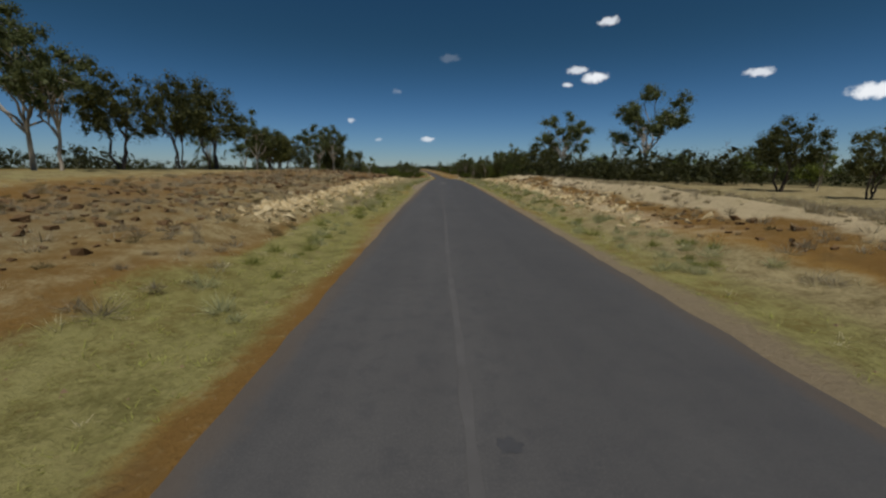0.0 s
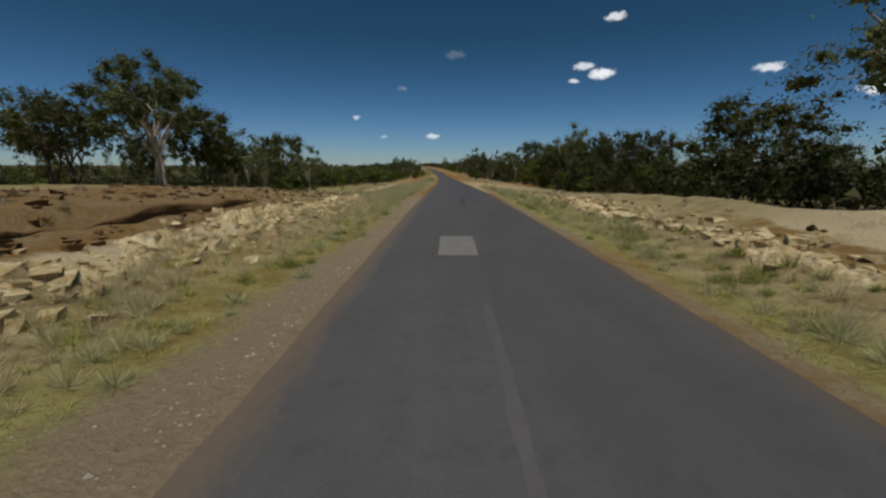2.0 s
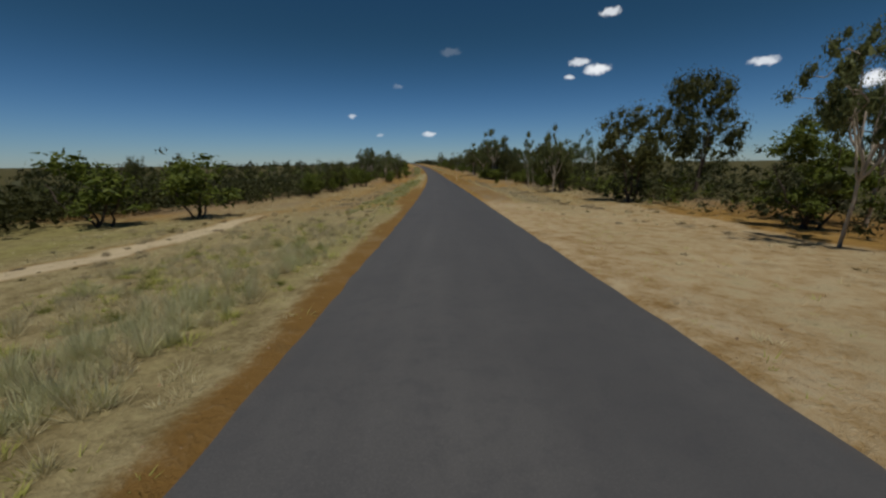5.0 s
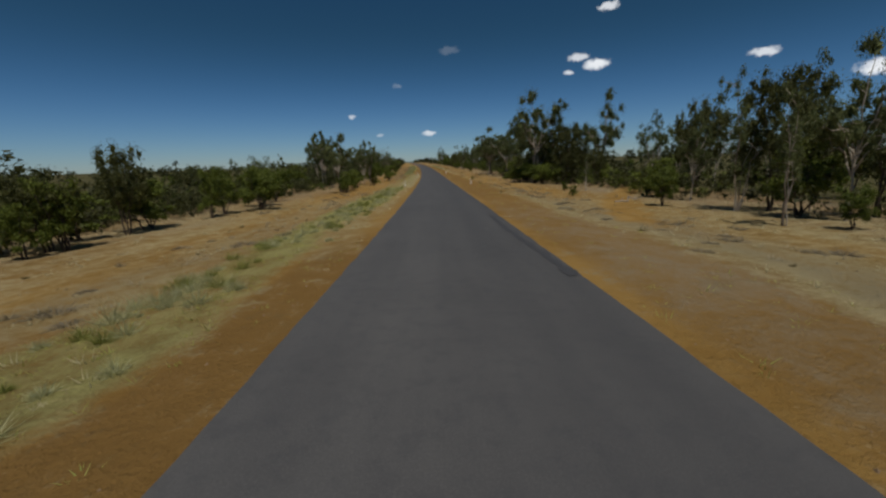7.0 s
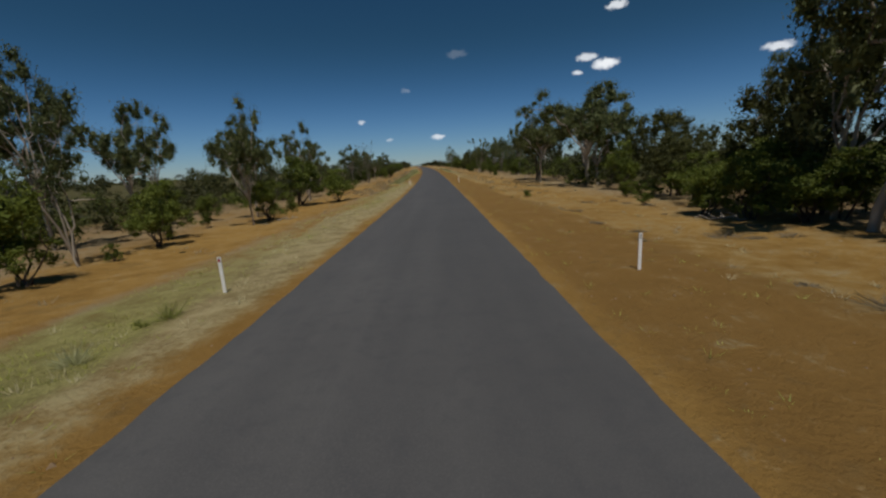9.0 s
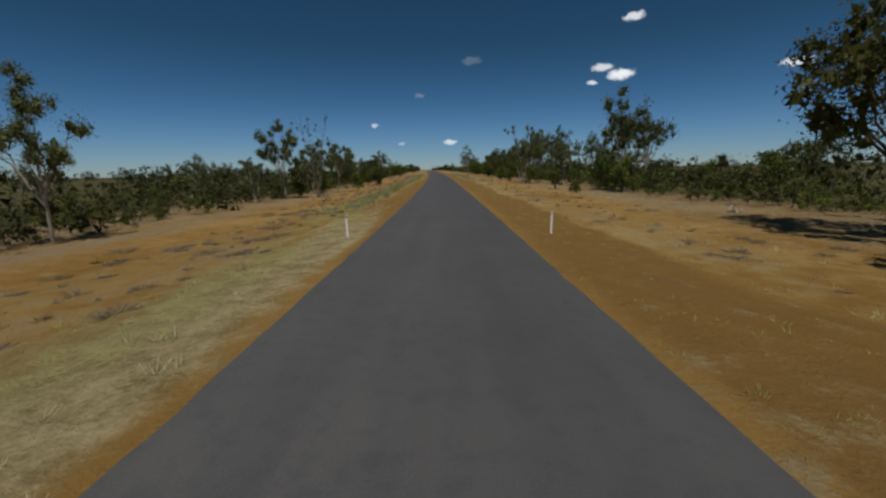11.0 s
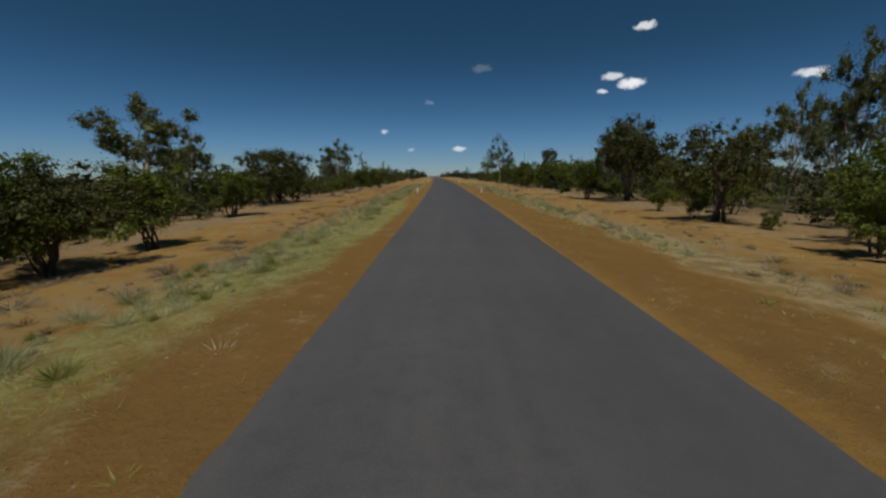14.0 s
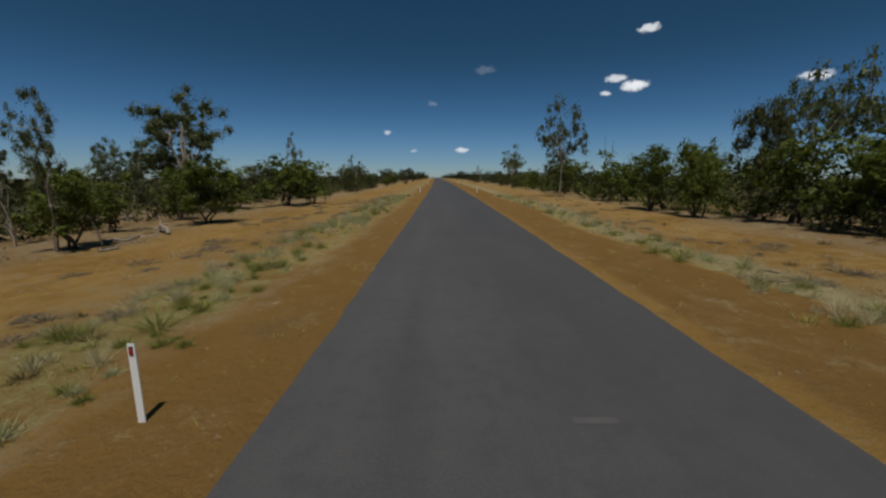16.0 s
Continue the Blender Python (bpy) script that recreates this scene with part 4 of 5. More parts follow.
        for k in range(rng.integers(5, 8)):
            a, r = rng.uniform(0, 6.28), rng.uniform(.0, .27)
            head = np.array([math.cos(a) * r, math.sin(a) * r, rng.uniform(.45, .82) - r * .3])
            for q in range(7):
                tips.append(head + rng.normal(0, 1, 3) * np.array([.085, .085, .10]))
                sizes.append(rng.uniform(.07, .135))
        for k in range(11):
            a, r = rng.uniform(0, 6.28), rng.uniform(.08, .32)
            tips.append(np.array([math.cos(a) * r, math.sin(a) * r, rng.uniform(.2, .42)]))
            sizes.append(rng.uniform(.06, .11))
        lv = leaves(rng, np.array(tips), np.array(sizes), 84, .034, .0088, .4, .85)
    elif kind == "shrub":
        for k in range(5):
            a = k * 1.26
            tube(V, Fc, bent(rng, np.array([0, 0, -.03]), np.array([math.cos(a) * .25, math.sin(a) * .25, .6]), .04), np.linspace(.025, .006, 6), 4)
        for k in range(34):
            a, r = rng.uniform(0, 6.28), rng.uniform(.05, .4)
            tips.append(np.array([math.cos(a) * r, math.sin(a) * r, rng.uniform(.12, .88 - r * .6)]))
            sizes.append(rng.uniform(.08, .15))
        lv = leaves(rng, np.array(tips), np.array(sizes), 80, .055, .013, .1, .9)
    elif kind == "wispy":
        for k in range(6):
            a = k * 1.05 + rng.uniform(-.3, .3)
            reach, high = rng.uniform(.10, .26), rng.uniform(.75, 1.0)
            limb = bent(rng, np.array([rng.normal(0, .015), rng.normal(0, .015), -.03]), np.array([math.cos(a) * reach, math.sin(a) * reach, high]), .02, 9)
            tube(V, Fc, limb, np.linspace(.0085, .002, 9), 6)
            for q in range(10):
                i = rng.integers(4, 9)
                twig = bent(rng, limb[i], limb[i] + np.array([*rng.normal(0, .06, 2), rng.uniform(.02, .12)]), .008, 4)
                tube(V, Fc, twig, np.linspace(.003, .001, 4), 4)
                if q < 5:
                    tips.append(twig[3] + rng.normal(0, .012, 3))
                    sizes.append(rng.uniform(.015, .034))
        lv = leaves(rng, np.array(tips), np.array(sizes), 40, .017, .0034, .9, 1.1)
    else:
        for k in range(rng.integers(1, 3)):
            limb = bent(rng, np.array([rng.normal(0, .03), 0, -.03]), np.array([*rng.normal(0, .09, 2), rng.uniform(.85, 1.0)]), .025, 9)
            tube(V, Fc, limb, np.linspace(.022, .004, 9), 6)
            for q in range(9):
                i = rng.integers(3, 9)
                e2 = limb[i] + np.array([*rng.normal(0, .13, 2), rng.uniform(.0, .16)])
                br = bent(rng, limb[i], e2, .015, 5)
                tube(V, Fc, br, np.linspace(.008, .002, 5), 4)
                for z in range(2):
                    tube(V, Fc, bent(rng, br[3], br[3] + rng.normal(0, .06, 3) + [0, 0, .03], .006, 3), np.linspace(.004, .001, 3), 3)
        lv = None
    wood = np.concatenate(V), np.concatenate(Fc)
    return wood, lv


# kind: name, category, label, wood, leaf, variants, natural width for unit height
KINDS = {
    "E": ("gum_tree", "gum", "eucalyptus tree with pale trunk and open grey-green crown on dry ground", PALE_BARK, GUM_LEAF, 6),
    "M": ("slim_gum_tree", "slim", "slender many-stemmed eucalyptus with sparse drooping leaf tufts", PALE_BARK, GUM_LEAF, 4),
    "W": ("wispy_gum_tree", "wispy", "tall wispy eucalyptus with several thin dark stems", GREY_BARK, GUM_LEAF, 2),
    "D": ("acacia_tree", "dome", "dark acacia tree with dense rounded crown over bare stems", DARK_BARK, DOME_LEAF, 4),
    "B": ("bush_tree", "bush", "bushy green wattle with several dark stems on sandy ground", DARK_BARK, BUSH_LEAF, 6),
    "S": ("shrub", "shrub", "small round green shrub on bare sandy soil", DARK_BARK, BUSH_LEAF, 3),
    "X": ("dead_tree", "dead", "dead leafless grey tree with bare forked branches", GREY_BARK, None, 3),
}
MESHES, BACK = {}, {}
for key, (name, form, label, wood, leaf, count), THIN[0] in [(k, v, far) for k, v in KINDS.items() for far in (False, True)]:
    kept = (BACK if THIN[0] else MESHES).setdefault(key, [])
    for k in range(count):
        w, lv = grow(form, 100 * ord(key) + k)
        spread = 1.0
        if lv is not None:
            spread = np.percentile(np.hypot(lv[0][:, 0], lv[0][:, 1]), 97) * 2
            hi = np.percentile(lv[0][:, 2], 99.7)
        else:
            hi = w[0][:, 2].max()
        tr = mesh_of(name + "_trunk", w[0] / hi, w[1], wood, True)
        cr = mesh_of(name + "_crown", lv[0] / hi, lv[1], leaf) if lv is not None else None
        kept.append((tr, cr, spread / hi))
THIN[0] = False

dice = random.Random(5)


def plant(key, s, l, high, wide, tilt=2.0, source=MESHES):
    name, form, label, wood, leaf, count = KINDS[key]
    tr, cr, spread = source[key][dice.randrange(count)]
    x, y, z = on_line(s, l, float(ground_at(np.array(s), np.array(l))))
    k = min(max(wide / spread, high * .55), high * 1.5)
    root = new(name)
    root.matrix_basis = pose(x, y, z, dice.uniform(-tilt, tilt), dice.uniform(-tilt, tilt), dice.uniform(0, 360)) @ Matrix.Diagonal((k, k, high, 1))
    part("trunk", tr, root)
    if cr is not None:
        part("crown", cr, root)
    cat = {"S": "shrub", "B": "bush"}.get(key, "tree")
    return tagged(root, label, cat, {"E": "gum trees along the road", "M": "gum trees along the road", "W": "gum trees along the road", "D": "acacias along the road",
                                     "B": "bushes along the road", "S": "shrubs on the verge", "X": "dead trees"}[key])


for stand in (STAND_A, STAND_B, STAND_C, STAND_D, STAND_E, STAND_F, STAND_G, STAND_H, STAND_I, STAND_J, STAND_K, STAND_L, STAND_M, STAND_N, STAND_O, STAND_Z):
    for key, rows in stand.items():
        for s, l, high, wide in rows:
            plant(key, s, l, high, wide, 2.0, MESHES if abs(l) < (21 if key == "B" else 37 if s < 130 else 29) and s < 485 else BACK)

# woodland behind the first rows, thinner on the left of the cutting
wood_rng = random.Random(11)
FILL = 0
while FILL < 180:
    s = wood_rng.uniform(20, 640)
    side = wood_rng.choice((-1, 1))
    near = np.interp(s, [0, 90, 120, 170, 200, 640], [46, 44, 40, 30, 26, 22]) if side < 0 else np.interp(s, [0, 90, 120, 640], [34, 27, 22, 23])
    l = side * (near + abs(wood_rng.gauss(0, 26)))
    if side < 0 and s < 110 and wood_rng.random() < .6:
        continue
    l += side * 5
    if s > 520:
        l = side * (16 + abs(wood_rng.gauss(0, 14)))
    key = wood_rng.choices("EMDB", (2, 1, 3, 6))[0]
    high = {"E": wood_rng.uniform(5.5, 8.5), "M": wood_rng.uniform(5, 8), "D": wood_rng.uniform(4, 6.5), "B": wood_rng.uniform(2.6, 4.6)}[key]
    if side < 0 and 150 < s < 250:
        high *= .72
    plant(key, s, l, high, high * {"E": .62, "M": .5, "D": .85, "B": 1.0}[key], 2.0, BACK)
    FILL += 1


def far_woods(name, count, seed, s_range, l_range, label):
    """Distant woodland: crowns of loose leaves in one piece."""
    rng = np.random.default_rng(seed)
    vs, fs, off = [], [], 0
    for k in range(count):
        s, l = rng.uniform(*s_range), rng.uniform(*l_range)
        p = on_line(s, l, float(ground_at(np.array(s), np.array(l))))
        h = rng.uniform(3.5, 7) if rng.random() < .85 else rng.uniform(7, 10)
        n = 15
        c = rng.normal(0, 1, (n, 3)) * np.array([.26, .26, .2]) * h + np.array([0, 0, .55 * h])
        c[:5, 2] = rng.uniform(.12, .35, 5) * h
        v, f = leaves(rng, p + c, np.full(n, .2 * h), 15, .125 * h, .040 * h, .2, .8)
        v[:, 2] = np.maximum(v[:, 2], p[2])
        vs.append(v)
        fs.append(f + off)
        off += len(v)
    tagged(new(name, mesh_of(name, np.concatenate(vs), np.concatenate(fs), SCRUB_LEAF)), label, "woodland", kind="stuff")


def scrub(name, count, seed, s_range, near, depth, low, high, label, leaf=None, fine=1.0):
    """Dense understorey behind the first trees: low bushes of loose leaves in one piece."""
    rng = np.random.default_rng(seed)
    s = rng.uniform(*s_range, count)
    l = np.interp(s, near[0], near[1])
    l = l + np.sign(l) * rng.uniform(0, 1, count) ** 1.3 * depth
    h = rng.uniform(low, high, count)
    root = on_line(s, l, ground_at(s, l))
    n = 9
    c = rng.normal(0, 1, (count, n, 3)) * np.array([.36, .36, .17])
    c[:, :, 2] += .52
    c[:, :3, 2] = rng.uniform(.12, .3, (count, 3))
    c = (root[:, None] + c * h[:, None, None]).reshape(-1, 3)
    v, f = leaves(rng, c, np.repeat(h * .24, n), int((15 if fine >= 1 else 26) * fine * fine), .22 / fine, .060 / fine, .2, .85)
    tagged(new(name, mesh_of(name, v, f, leaf or SCRUB_LEAF)), label, "scrub", kind="stuff")


LEFT_EDGE = ([100, 130, 145, 160, 185, 205, 250, 262, 300, 360, 400, 416, 440, 465, 640], [-70, -44, -34, -31, -31, -23, -24, -20, -22, -22, -19, -21, -26, -22.5, -19])
RIGHT_EDGE = ([30, 50, 70, 90, 110, 125, 150, 180, 230, 300, 340, 400, 440, 480, 640], [30, 24, 17.5, 16, 17, 17, 19.5, 18, 20, 19, 23, 24, 20, 17.5, 16])
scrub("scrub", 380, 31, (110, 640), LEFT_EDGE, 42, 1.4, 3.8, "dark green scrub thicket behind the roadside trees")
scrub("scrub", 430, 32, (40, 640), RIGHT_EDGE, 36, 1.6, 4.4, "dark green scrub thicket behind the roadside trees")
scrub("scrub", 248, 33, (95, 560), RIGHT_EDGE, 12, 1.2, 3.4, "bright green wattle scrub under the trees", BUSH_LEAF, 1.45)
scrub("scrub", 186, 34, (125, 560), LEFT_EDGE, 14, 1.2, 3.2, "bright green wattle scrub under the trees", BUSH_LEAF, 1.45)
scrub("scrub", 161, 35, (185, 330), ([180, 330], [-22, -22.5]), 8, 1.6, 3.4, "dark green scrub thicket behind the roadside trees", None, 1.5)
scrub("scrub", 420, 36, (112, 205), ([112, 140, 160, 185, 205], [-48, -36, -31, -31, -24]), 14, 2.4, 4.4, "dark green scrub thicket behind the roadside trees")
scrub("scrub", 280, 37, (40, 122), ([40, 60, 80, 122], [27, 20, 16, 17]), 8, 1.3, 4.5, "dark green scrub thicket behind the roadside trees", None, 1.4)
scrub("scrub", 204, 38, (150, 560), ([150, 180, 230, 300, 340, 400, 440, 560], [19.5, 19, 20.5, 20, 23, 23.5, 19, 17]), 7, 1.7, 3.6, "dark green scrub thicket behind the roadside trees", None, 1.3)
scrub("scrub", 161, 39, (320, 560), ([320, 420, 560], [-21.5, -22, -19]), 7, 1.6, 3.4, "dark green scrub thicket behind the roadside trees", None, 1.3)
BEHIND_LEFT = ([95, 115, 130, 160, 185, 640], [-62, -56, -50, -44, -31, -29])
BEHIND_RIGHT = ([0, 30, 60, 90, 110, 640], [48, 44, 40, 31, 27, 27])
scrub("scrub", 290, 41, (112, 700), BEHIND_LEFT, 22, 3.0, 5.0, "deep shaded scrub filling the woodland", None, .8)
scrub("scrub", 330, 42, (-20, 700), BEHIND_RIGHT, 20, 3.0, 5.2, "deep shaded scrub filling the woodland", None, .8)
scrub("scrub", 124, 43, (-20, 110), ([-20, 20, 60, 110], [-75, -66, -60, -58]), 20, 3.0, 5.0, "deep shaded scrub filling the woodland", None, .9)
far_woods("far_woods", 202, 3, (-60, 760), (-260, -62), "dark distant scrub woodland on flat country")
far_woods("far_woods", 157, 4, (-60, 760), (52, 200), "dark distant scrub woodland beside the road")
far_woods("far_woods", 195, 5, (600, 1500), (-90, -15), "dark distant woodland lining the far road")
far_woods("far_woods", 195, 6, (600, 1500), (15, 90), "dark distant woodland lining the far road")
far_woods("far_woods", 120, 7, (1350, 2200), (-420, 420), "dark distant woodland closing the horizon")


# ---------------------------------------------------------------- grass
def tufts(name, seed, tries, weight, high, wide, blades, material, label, s_range=(-6, 500), reach=26, thick=.012, ball=0.0, long=.5):
    rng = np.random.default_rng(seed)
    s = rng.uniform(*s_range, tries)
    l = rng.uniform(3.2, reach, tries) * rng.choice([-1, 1], tries)
    c, g = zones(s, l)
    patchy = np.array([.5 + noise.noise((a * .25, b * .4, seed)) for a, b in zip(s, l)])
    keep = (rng.uniform(0, 1, tries) < weight(s, l, c, g) * np.clip(patchy * 1.5, 0.1, 1.2)) & (abs(l) > half_width(s) + .25)
    s, l = s[keep], l[keep]
    n = len(s)
    root = np.repeat(on_line(s, l, ground_at(s, l) - .02), blades, axis=0)
    size = np.repeat(rng.uniform(.5, 1.5, n) * rng.choice([.7, 1, 1, 1.3], n), blades)[:, None]
    a = rng.uniform(0, 6.28, n * blades)
    way = np.stack([np.cos(a), np.sin(a), np.zeros_like(a)], -1)
    side = np.stack([-np.sin(a), np.cos(a), np.zeros_like(a)], -1)
    base = root + way * wide * size * rng.uniform(0, .9, (n * blades, 1))
    w = thick * rng.uniform(.6, 1.5, (n * blades, 1))
    tip = base + way * wide * size * rng.uniform(.15, 1.0, (n * blades, 1)) + rng.normal(0, wide * .2, (n * blades, 3)) * [1, 1, 0]
    tip[:, 2:] += high * size * rng.uniform(.35, 1.1, (n * blades, 1))
    if ball:   # a full rounded tussock: blades fan out from the root and arch over to a domed outline
        d = rng.normal(0, 1, (n * blades, 3))
        d[:, 2] = abs(d[:, 2]) + ball
        d /= np.linalg.norm(d, axis=1)[:, None]
        dome = np.array([wide, wide, high]) * size
        base = root + d * dome * rng.uniform(.05, long, (n * blades, 1)) * [1, 1, .6]
        tip = root + d * dome * rng.uniform(.7, 1.15, (n * blades, 1)) + rng.normal(0, .12, d.shape) * dome
        tip[:, 2] = np.maximum(tip[:, 2], root[:, 2] + .02)
        side = np.cross(tip - base, rng.normal(0, 1, d.shape))
        side /= np.linalg.norm(side, axis=1)[:, None] + 1e-9
    v = np.stack([base - side * w, base + side * w, tip], 1).reshape(-1, 3)
    f = np.arange(len(v)).reshape(-1, 3)
    tagged(new(name, mesh_of(name, v, f, material)), label, "grass", kind="stuff")


tufts("green_grass", 1, 220000, lambda s, l, c, g: c[:, 0] * .75 + .4 * (l > 0) * band(s, 92, 130, 8) * band(abs(l), 4.9, 7.4, .5) + .3 * (l < 0) * band(s, 222, 254, 6) * band(abs(l), 5.0, 7.6, .6) + .06 * (abs(l) < 9) * (s > 90), .085, .14, 9, GREEN_BLADE, "short yellow-green grass along the verges", reach=15, thick=.010)
tufts("dry_grass", 2, 140000, lambda s, l, c, g: c[:, 1] * .26 + c[:, 0] * .12, .15, .17, 20, DRY_BLADE, "straw-coloured dry grass tussocks", reach=24, thick=.008)
tufts("grey_scrub", 3, 160000, lambda s, l, c, g: c[:, 2] * .22 + g[:, 2] * .02, .16, .24, 26, GREY_BLADE, "low grey dried scrub tufts on sand", reach=26, thick=.010)


def brush_weight(s, l, c, g):
    a = abs(l)
    return band(s, -20, 58, 14) * (band(a, 9.5, 18, 2) * .16 + (l > 0) * band(a, 9.5, 15, 2) * .2)


def tall_weight(s, l, c, g):
    a = abs(l)
    return (band(s, 26, 112, 14) * (l < 0) * band(a, 5.9, 8.9, .7) * .95 + band(s, 40, 110, 14) * (l > 0) * band(a, 5.0, 7.6, .6) * .45
            + band(s, 98, 160, 10) * (l < 0) * band(a, 4.9, 13, 1) * .8 + band(s, 398, 520, 12) * band(a, 6.4, 9.4, .8) * .22)


def tussock_weight(s, l, c, g):
    a = abs(l)
    left, right = l < 0, l > 0
    return (left * (band(s, -20, 60, 14) * band(a, 7.5, 21, 2) * .42 + band(s, 55, 102, 12) * band(a, 7, 22, 2) * .10)
            + right * (band(s, -20, 50, 14) * (band(a, 8, 17, 1.5) * .24 + band(a, 11.5, 17, 1.5) * .4) + band(s, 45, 115, 12) * band(a, 8, 24, 2) * .10)
            + left * band(s, 172, 250, 12) * band(a, 7, 14, 2) * .03 + right * band(s, 165, 245, 12) * band(a, 8.5, 13, 1.5) * .08
            + left * band(s, 312, 402, 12) * band(a, 8, 13.5, 1.5) * .16 + right * band(s, 300, 420, 12) * band(a, 8.5, 13, 1.5) * .06
            + left * band(s, 398, 520, 12) * band(a, 6, 10, 1) * .08 + right * band(s, 400, 520, 12) * band(a, 8, 16, 2) * .03
            + left * band(s, 98, 172, 10) * band(a, 5.5, 22, 2) * .13 + right * band(s, 100, 170, 12) * band(a, 6, 17, 2) * .03 + .004 * (a > 7))


tufts("tussock", 14, 52000, tussock_weight, .26, .32, 84, GREY_BLADE, "pale grey round tussocks on the banks and sand", reach=28, thick=.0065, ball=.15, long=.6)
tufts("tussock", 15, 52000, lambda s, l, c, g: tussock_weight(s, l, c, g) * .5, .22, .28, 80, DARK_BLADE, "dark brown-olive round tussocks on the banks and sand", reach=28, thick=.0065, ball=.1, long=.6)


def mat_weight(s, l, c, g):
    a = abs(l)
    return ((l < 0) * (band(s, 102, 165, 10) * band(a, 6, 22, 2) * .03 + band(s, 175, 255, 10) * band(a, 9, 15, 2) * .07 + band(s, 300, 520, 14) * band(a, 7.5, 15, 2) * .16)
            + (l > 0) * (band(s, 170, 250, 10) * band(a, 8.5, 13, 1.5) * .10 + band(s, 250, 520, 14) * band(a, 8, 15, 2) * .06))


def clump_weight(s, l, c, g):
    a = abs(l)
    left, right = l < 0, l > 0
    return (left * (band(s, 10, 112, 16) * band(a, 5.0, 6.6, .5) * .5 + band(s, 96, 160, 10) * band(a, 5.4, 12, 1) * .24 + band(s, 172, 256, 12) * band(a, 5.2, 8.4, .8) * .5
                    + band(s, 335, 402, 12) * band(a, 6.4, 9.4, .8) * .8 + band(s, 400, 520, 12) * band(a, 5.6, 9.0, .8) * .55)
            + right * (band(s, 10, 122, 16) * band(a, 4.7, 7.8, .6) * .55 + band(s, 395, 520, 12) * band(a, 7, 9.2, .7) * .3))


def plume_weight(s, l, c, g):
    a = abs(l)
    return (l < 0) * band(s, 88, 150, 10) * band(a, 5.2, 7.4, .6) * .30 + (l > 0) * band(s, 92, 128, 8) * band(a, 5.2, 7.2, .6) * .09


tufts("scrub_mat", 17, 30000, mat_weight, .18, .50, 150, MAT_BLADE, "low spreading grey-purple scrub mats on the sand", (100, 500), 22, .008, .05, .8)
tufts("grass_clump", 16, 46000, lambda s, l, c, g: clump_weight(s, l, c, g) * .28, .32, .36, 150, OLIVE_BLADE, "soft olive-green grass clumps on the verges", (5, 500), 13, .0055, .25, .55)
tufts("grass_clump", 18, 46000, lambda s, l, c, g: clump_weight(s, l, c, g) * .42, .34, .38, 150, PALE_BLADE, "soft pale grey-green grass clumps on the verges", (5, 500), 13, .0055, .25, .55)
tufts("sand_tufts", 6, 70000, lambda s, l, c, g: (.04 + .05 * g[:, 2] + .02 * g[:, 0]) * (abs(l) > 8), .09, .17, 20, GREY_BLADE, "sparse low grey tufts on bare sand", (95, 500), 28, .009)
tufts("dead_brush", 4, 14000, brush_weight, .24, .22, 36, GREY_BLADE, "grey-brown dead brush tussocks on the cutting banks", (-6, 80), 20, .011)
tufts("tall_grass", 5, 70000, lambda s, l, c, g: tall_weight(s, l, c, g) * .6, .38, .32, 84, DRY_BLADE, "pale tall grass clumps on the verges", reach=14, thick=.005, ball=.6, long=.45)
tufts("tall_grass", 19, 26000, plume_weight, .42, .30, 90, PALE_BLADE, "soft upright pale grass along the road shoulder", (70, 170), 9, .005, 1.0, .4)
tufts("fresh_grass", 7, 60000, lambda s, l, c, g: tall_weight(s, l, c, g) * .45, .19, .19, 48, GREEN_BLADE, "fresh green grass clumps among dry ones", reach=14, thick=.010)

# ---------------------------------------------------------------- rocks of the cutting
def stone(seed):
    rng = np.random.default_rng(seed)
    bm = bmesh.new()
    for k in range(24):
        d = rng.normal(0, 1, 3)
        d /= np.linalg.norm(d)
        bm.verts.new(d * np.array([.62, .5, .36]) * rng.uniform(.62, 1.15))
    got = bmesh.ops.convex_hull(bm, input=bm.verts)
    bmesh.ops.delete(bm, geom=[v for v in bm.verts if not v.link_faces], context="VERTS")
    bmesh.ops.bevel(bm, geom=list(bm.edges), offset=.02, segments=1, affect="EDGES")
    me = bpy.data.meshes.new("rock")
    bm.to_mesh(me)
    bm.free()
    me.materials.append(ROCK)
    return me


STONES = [stone(40 + k) for k in range(12)]
rock_dice = random.Random(21)


def rock(s, l, size, label, group):
    x, y, z = on_line(s, l, float(ground_at(np.array(s), np.array(l))))
    ob = new("rock", rock_dice.choice(STONES))
    ob.matrix_basis = pose(x, y, z + .04 * size, rock_dice.uniform(-25, 25), rock_dice.uniform(-25, 25), rock_dice.uniform(0, 360)) @ \
        Matrix.Diagonal((size * rock_dice.uniform(.8, 1.35), size * rock_dice.uniform(.7, 1.1), size * rock_dice.uniform(.6, 1.0), 1))
    tagged(ob, label, "rock", group)


for k in range(250):
    s = rock_dice.uniform(17, 89)
    heap = .5 + noise.noise((s * .18, 2.0, 0.0))
    if rock_dice.random() > heap + .45:
        continue
    rock(s, -9.1 + rock_dice.gauss(0, .42), rock_dice.uniform(.18, .46) if rock_dice.random() < .85 else rock_dice.uniform(.46, .75),
         "angular cream limestone block in the road cutting", "limestone blocks of the cutting")
for k in range(100):
    s = rock_dice.uniform(18, 84)
    rock(s, 8.3 + rock_dice.gauss(0, .55), rock_dice.uniform(.12, .34), "pale yellow limestone lump in the cutting bank", "limestone lumps of the cutting")


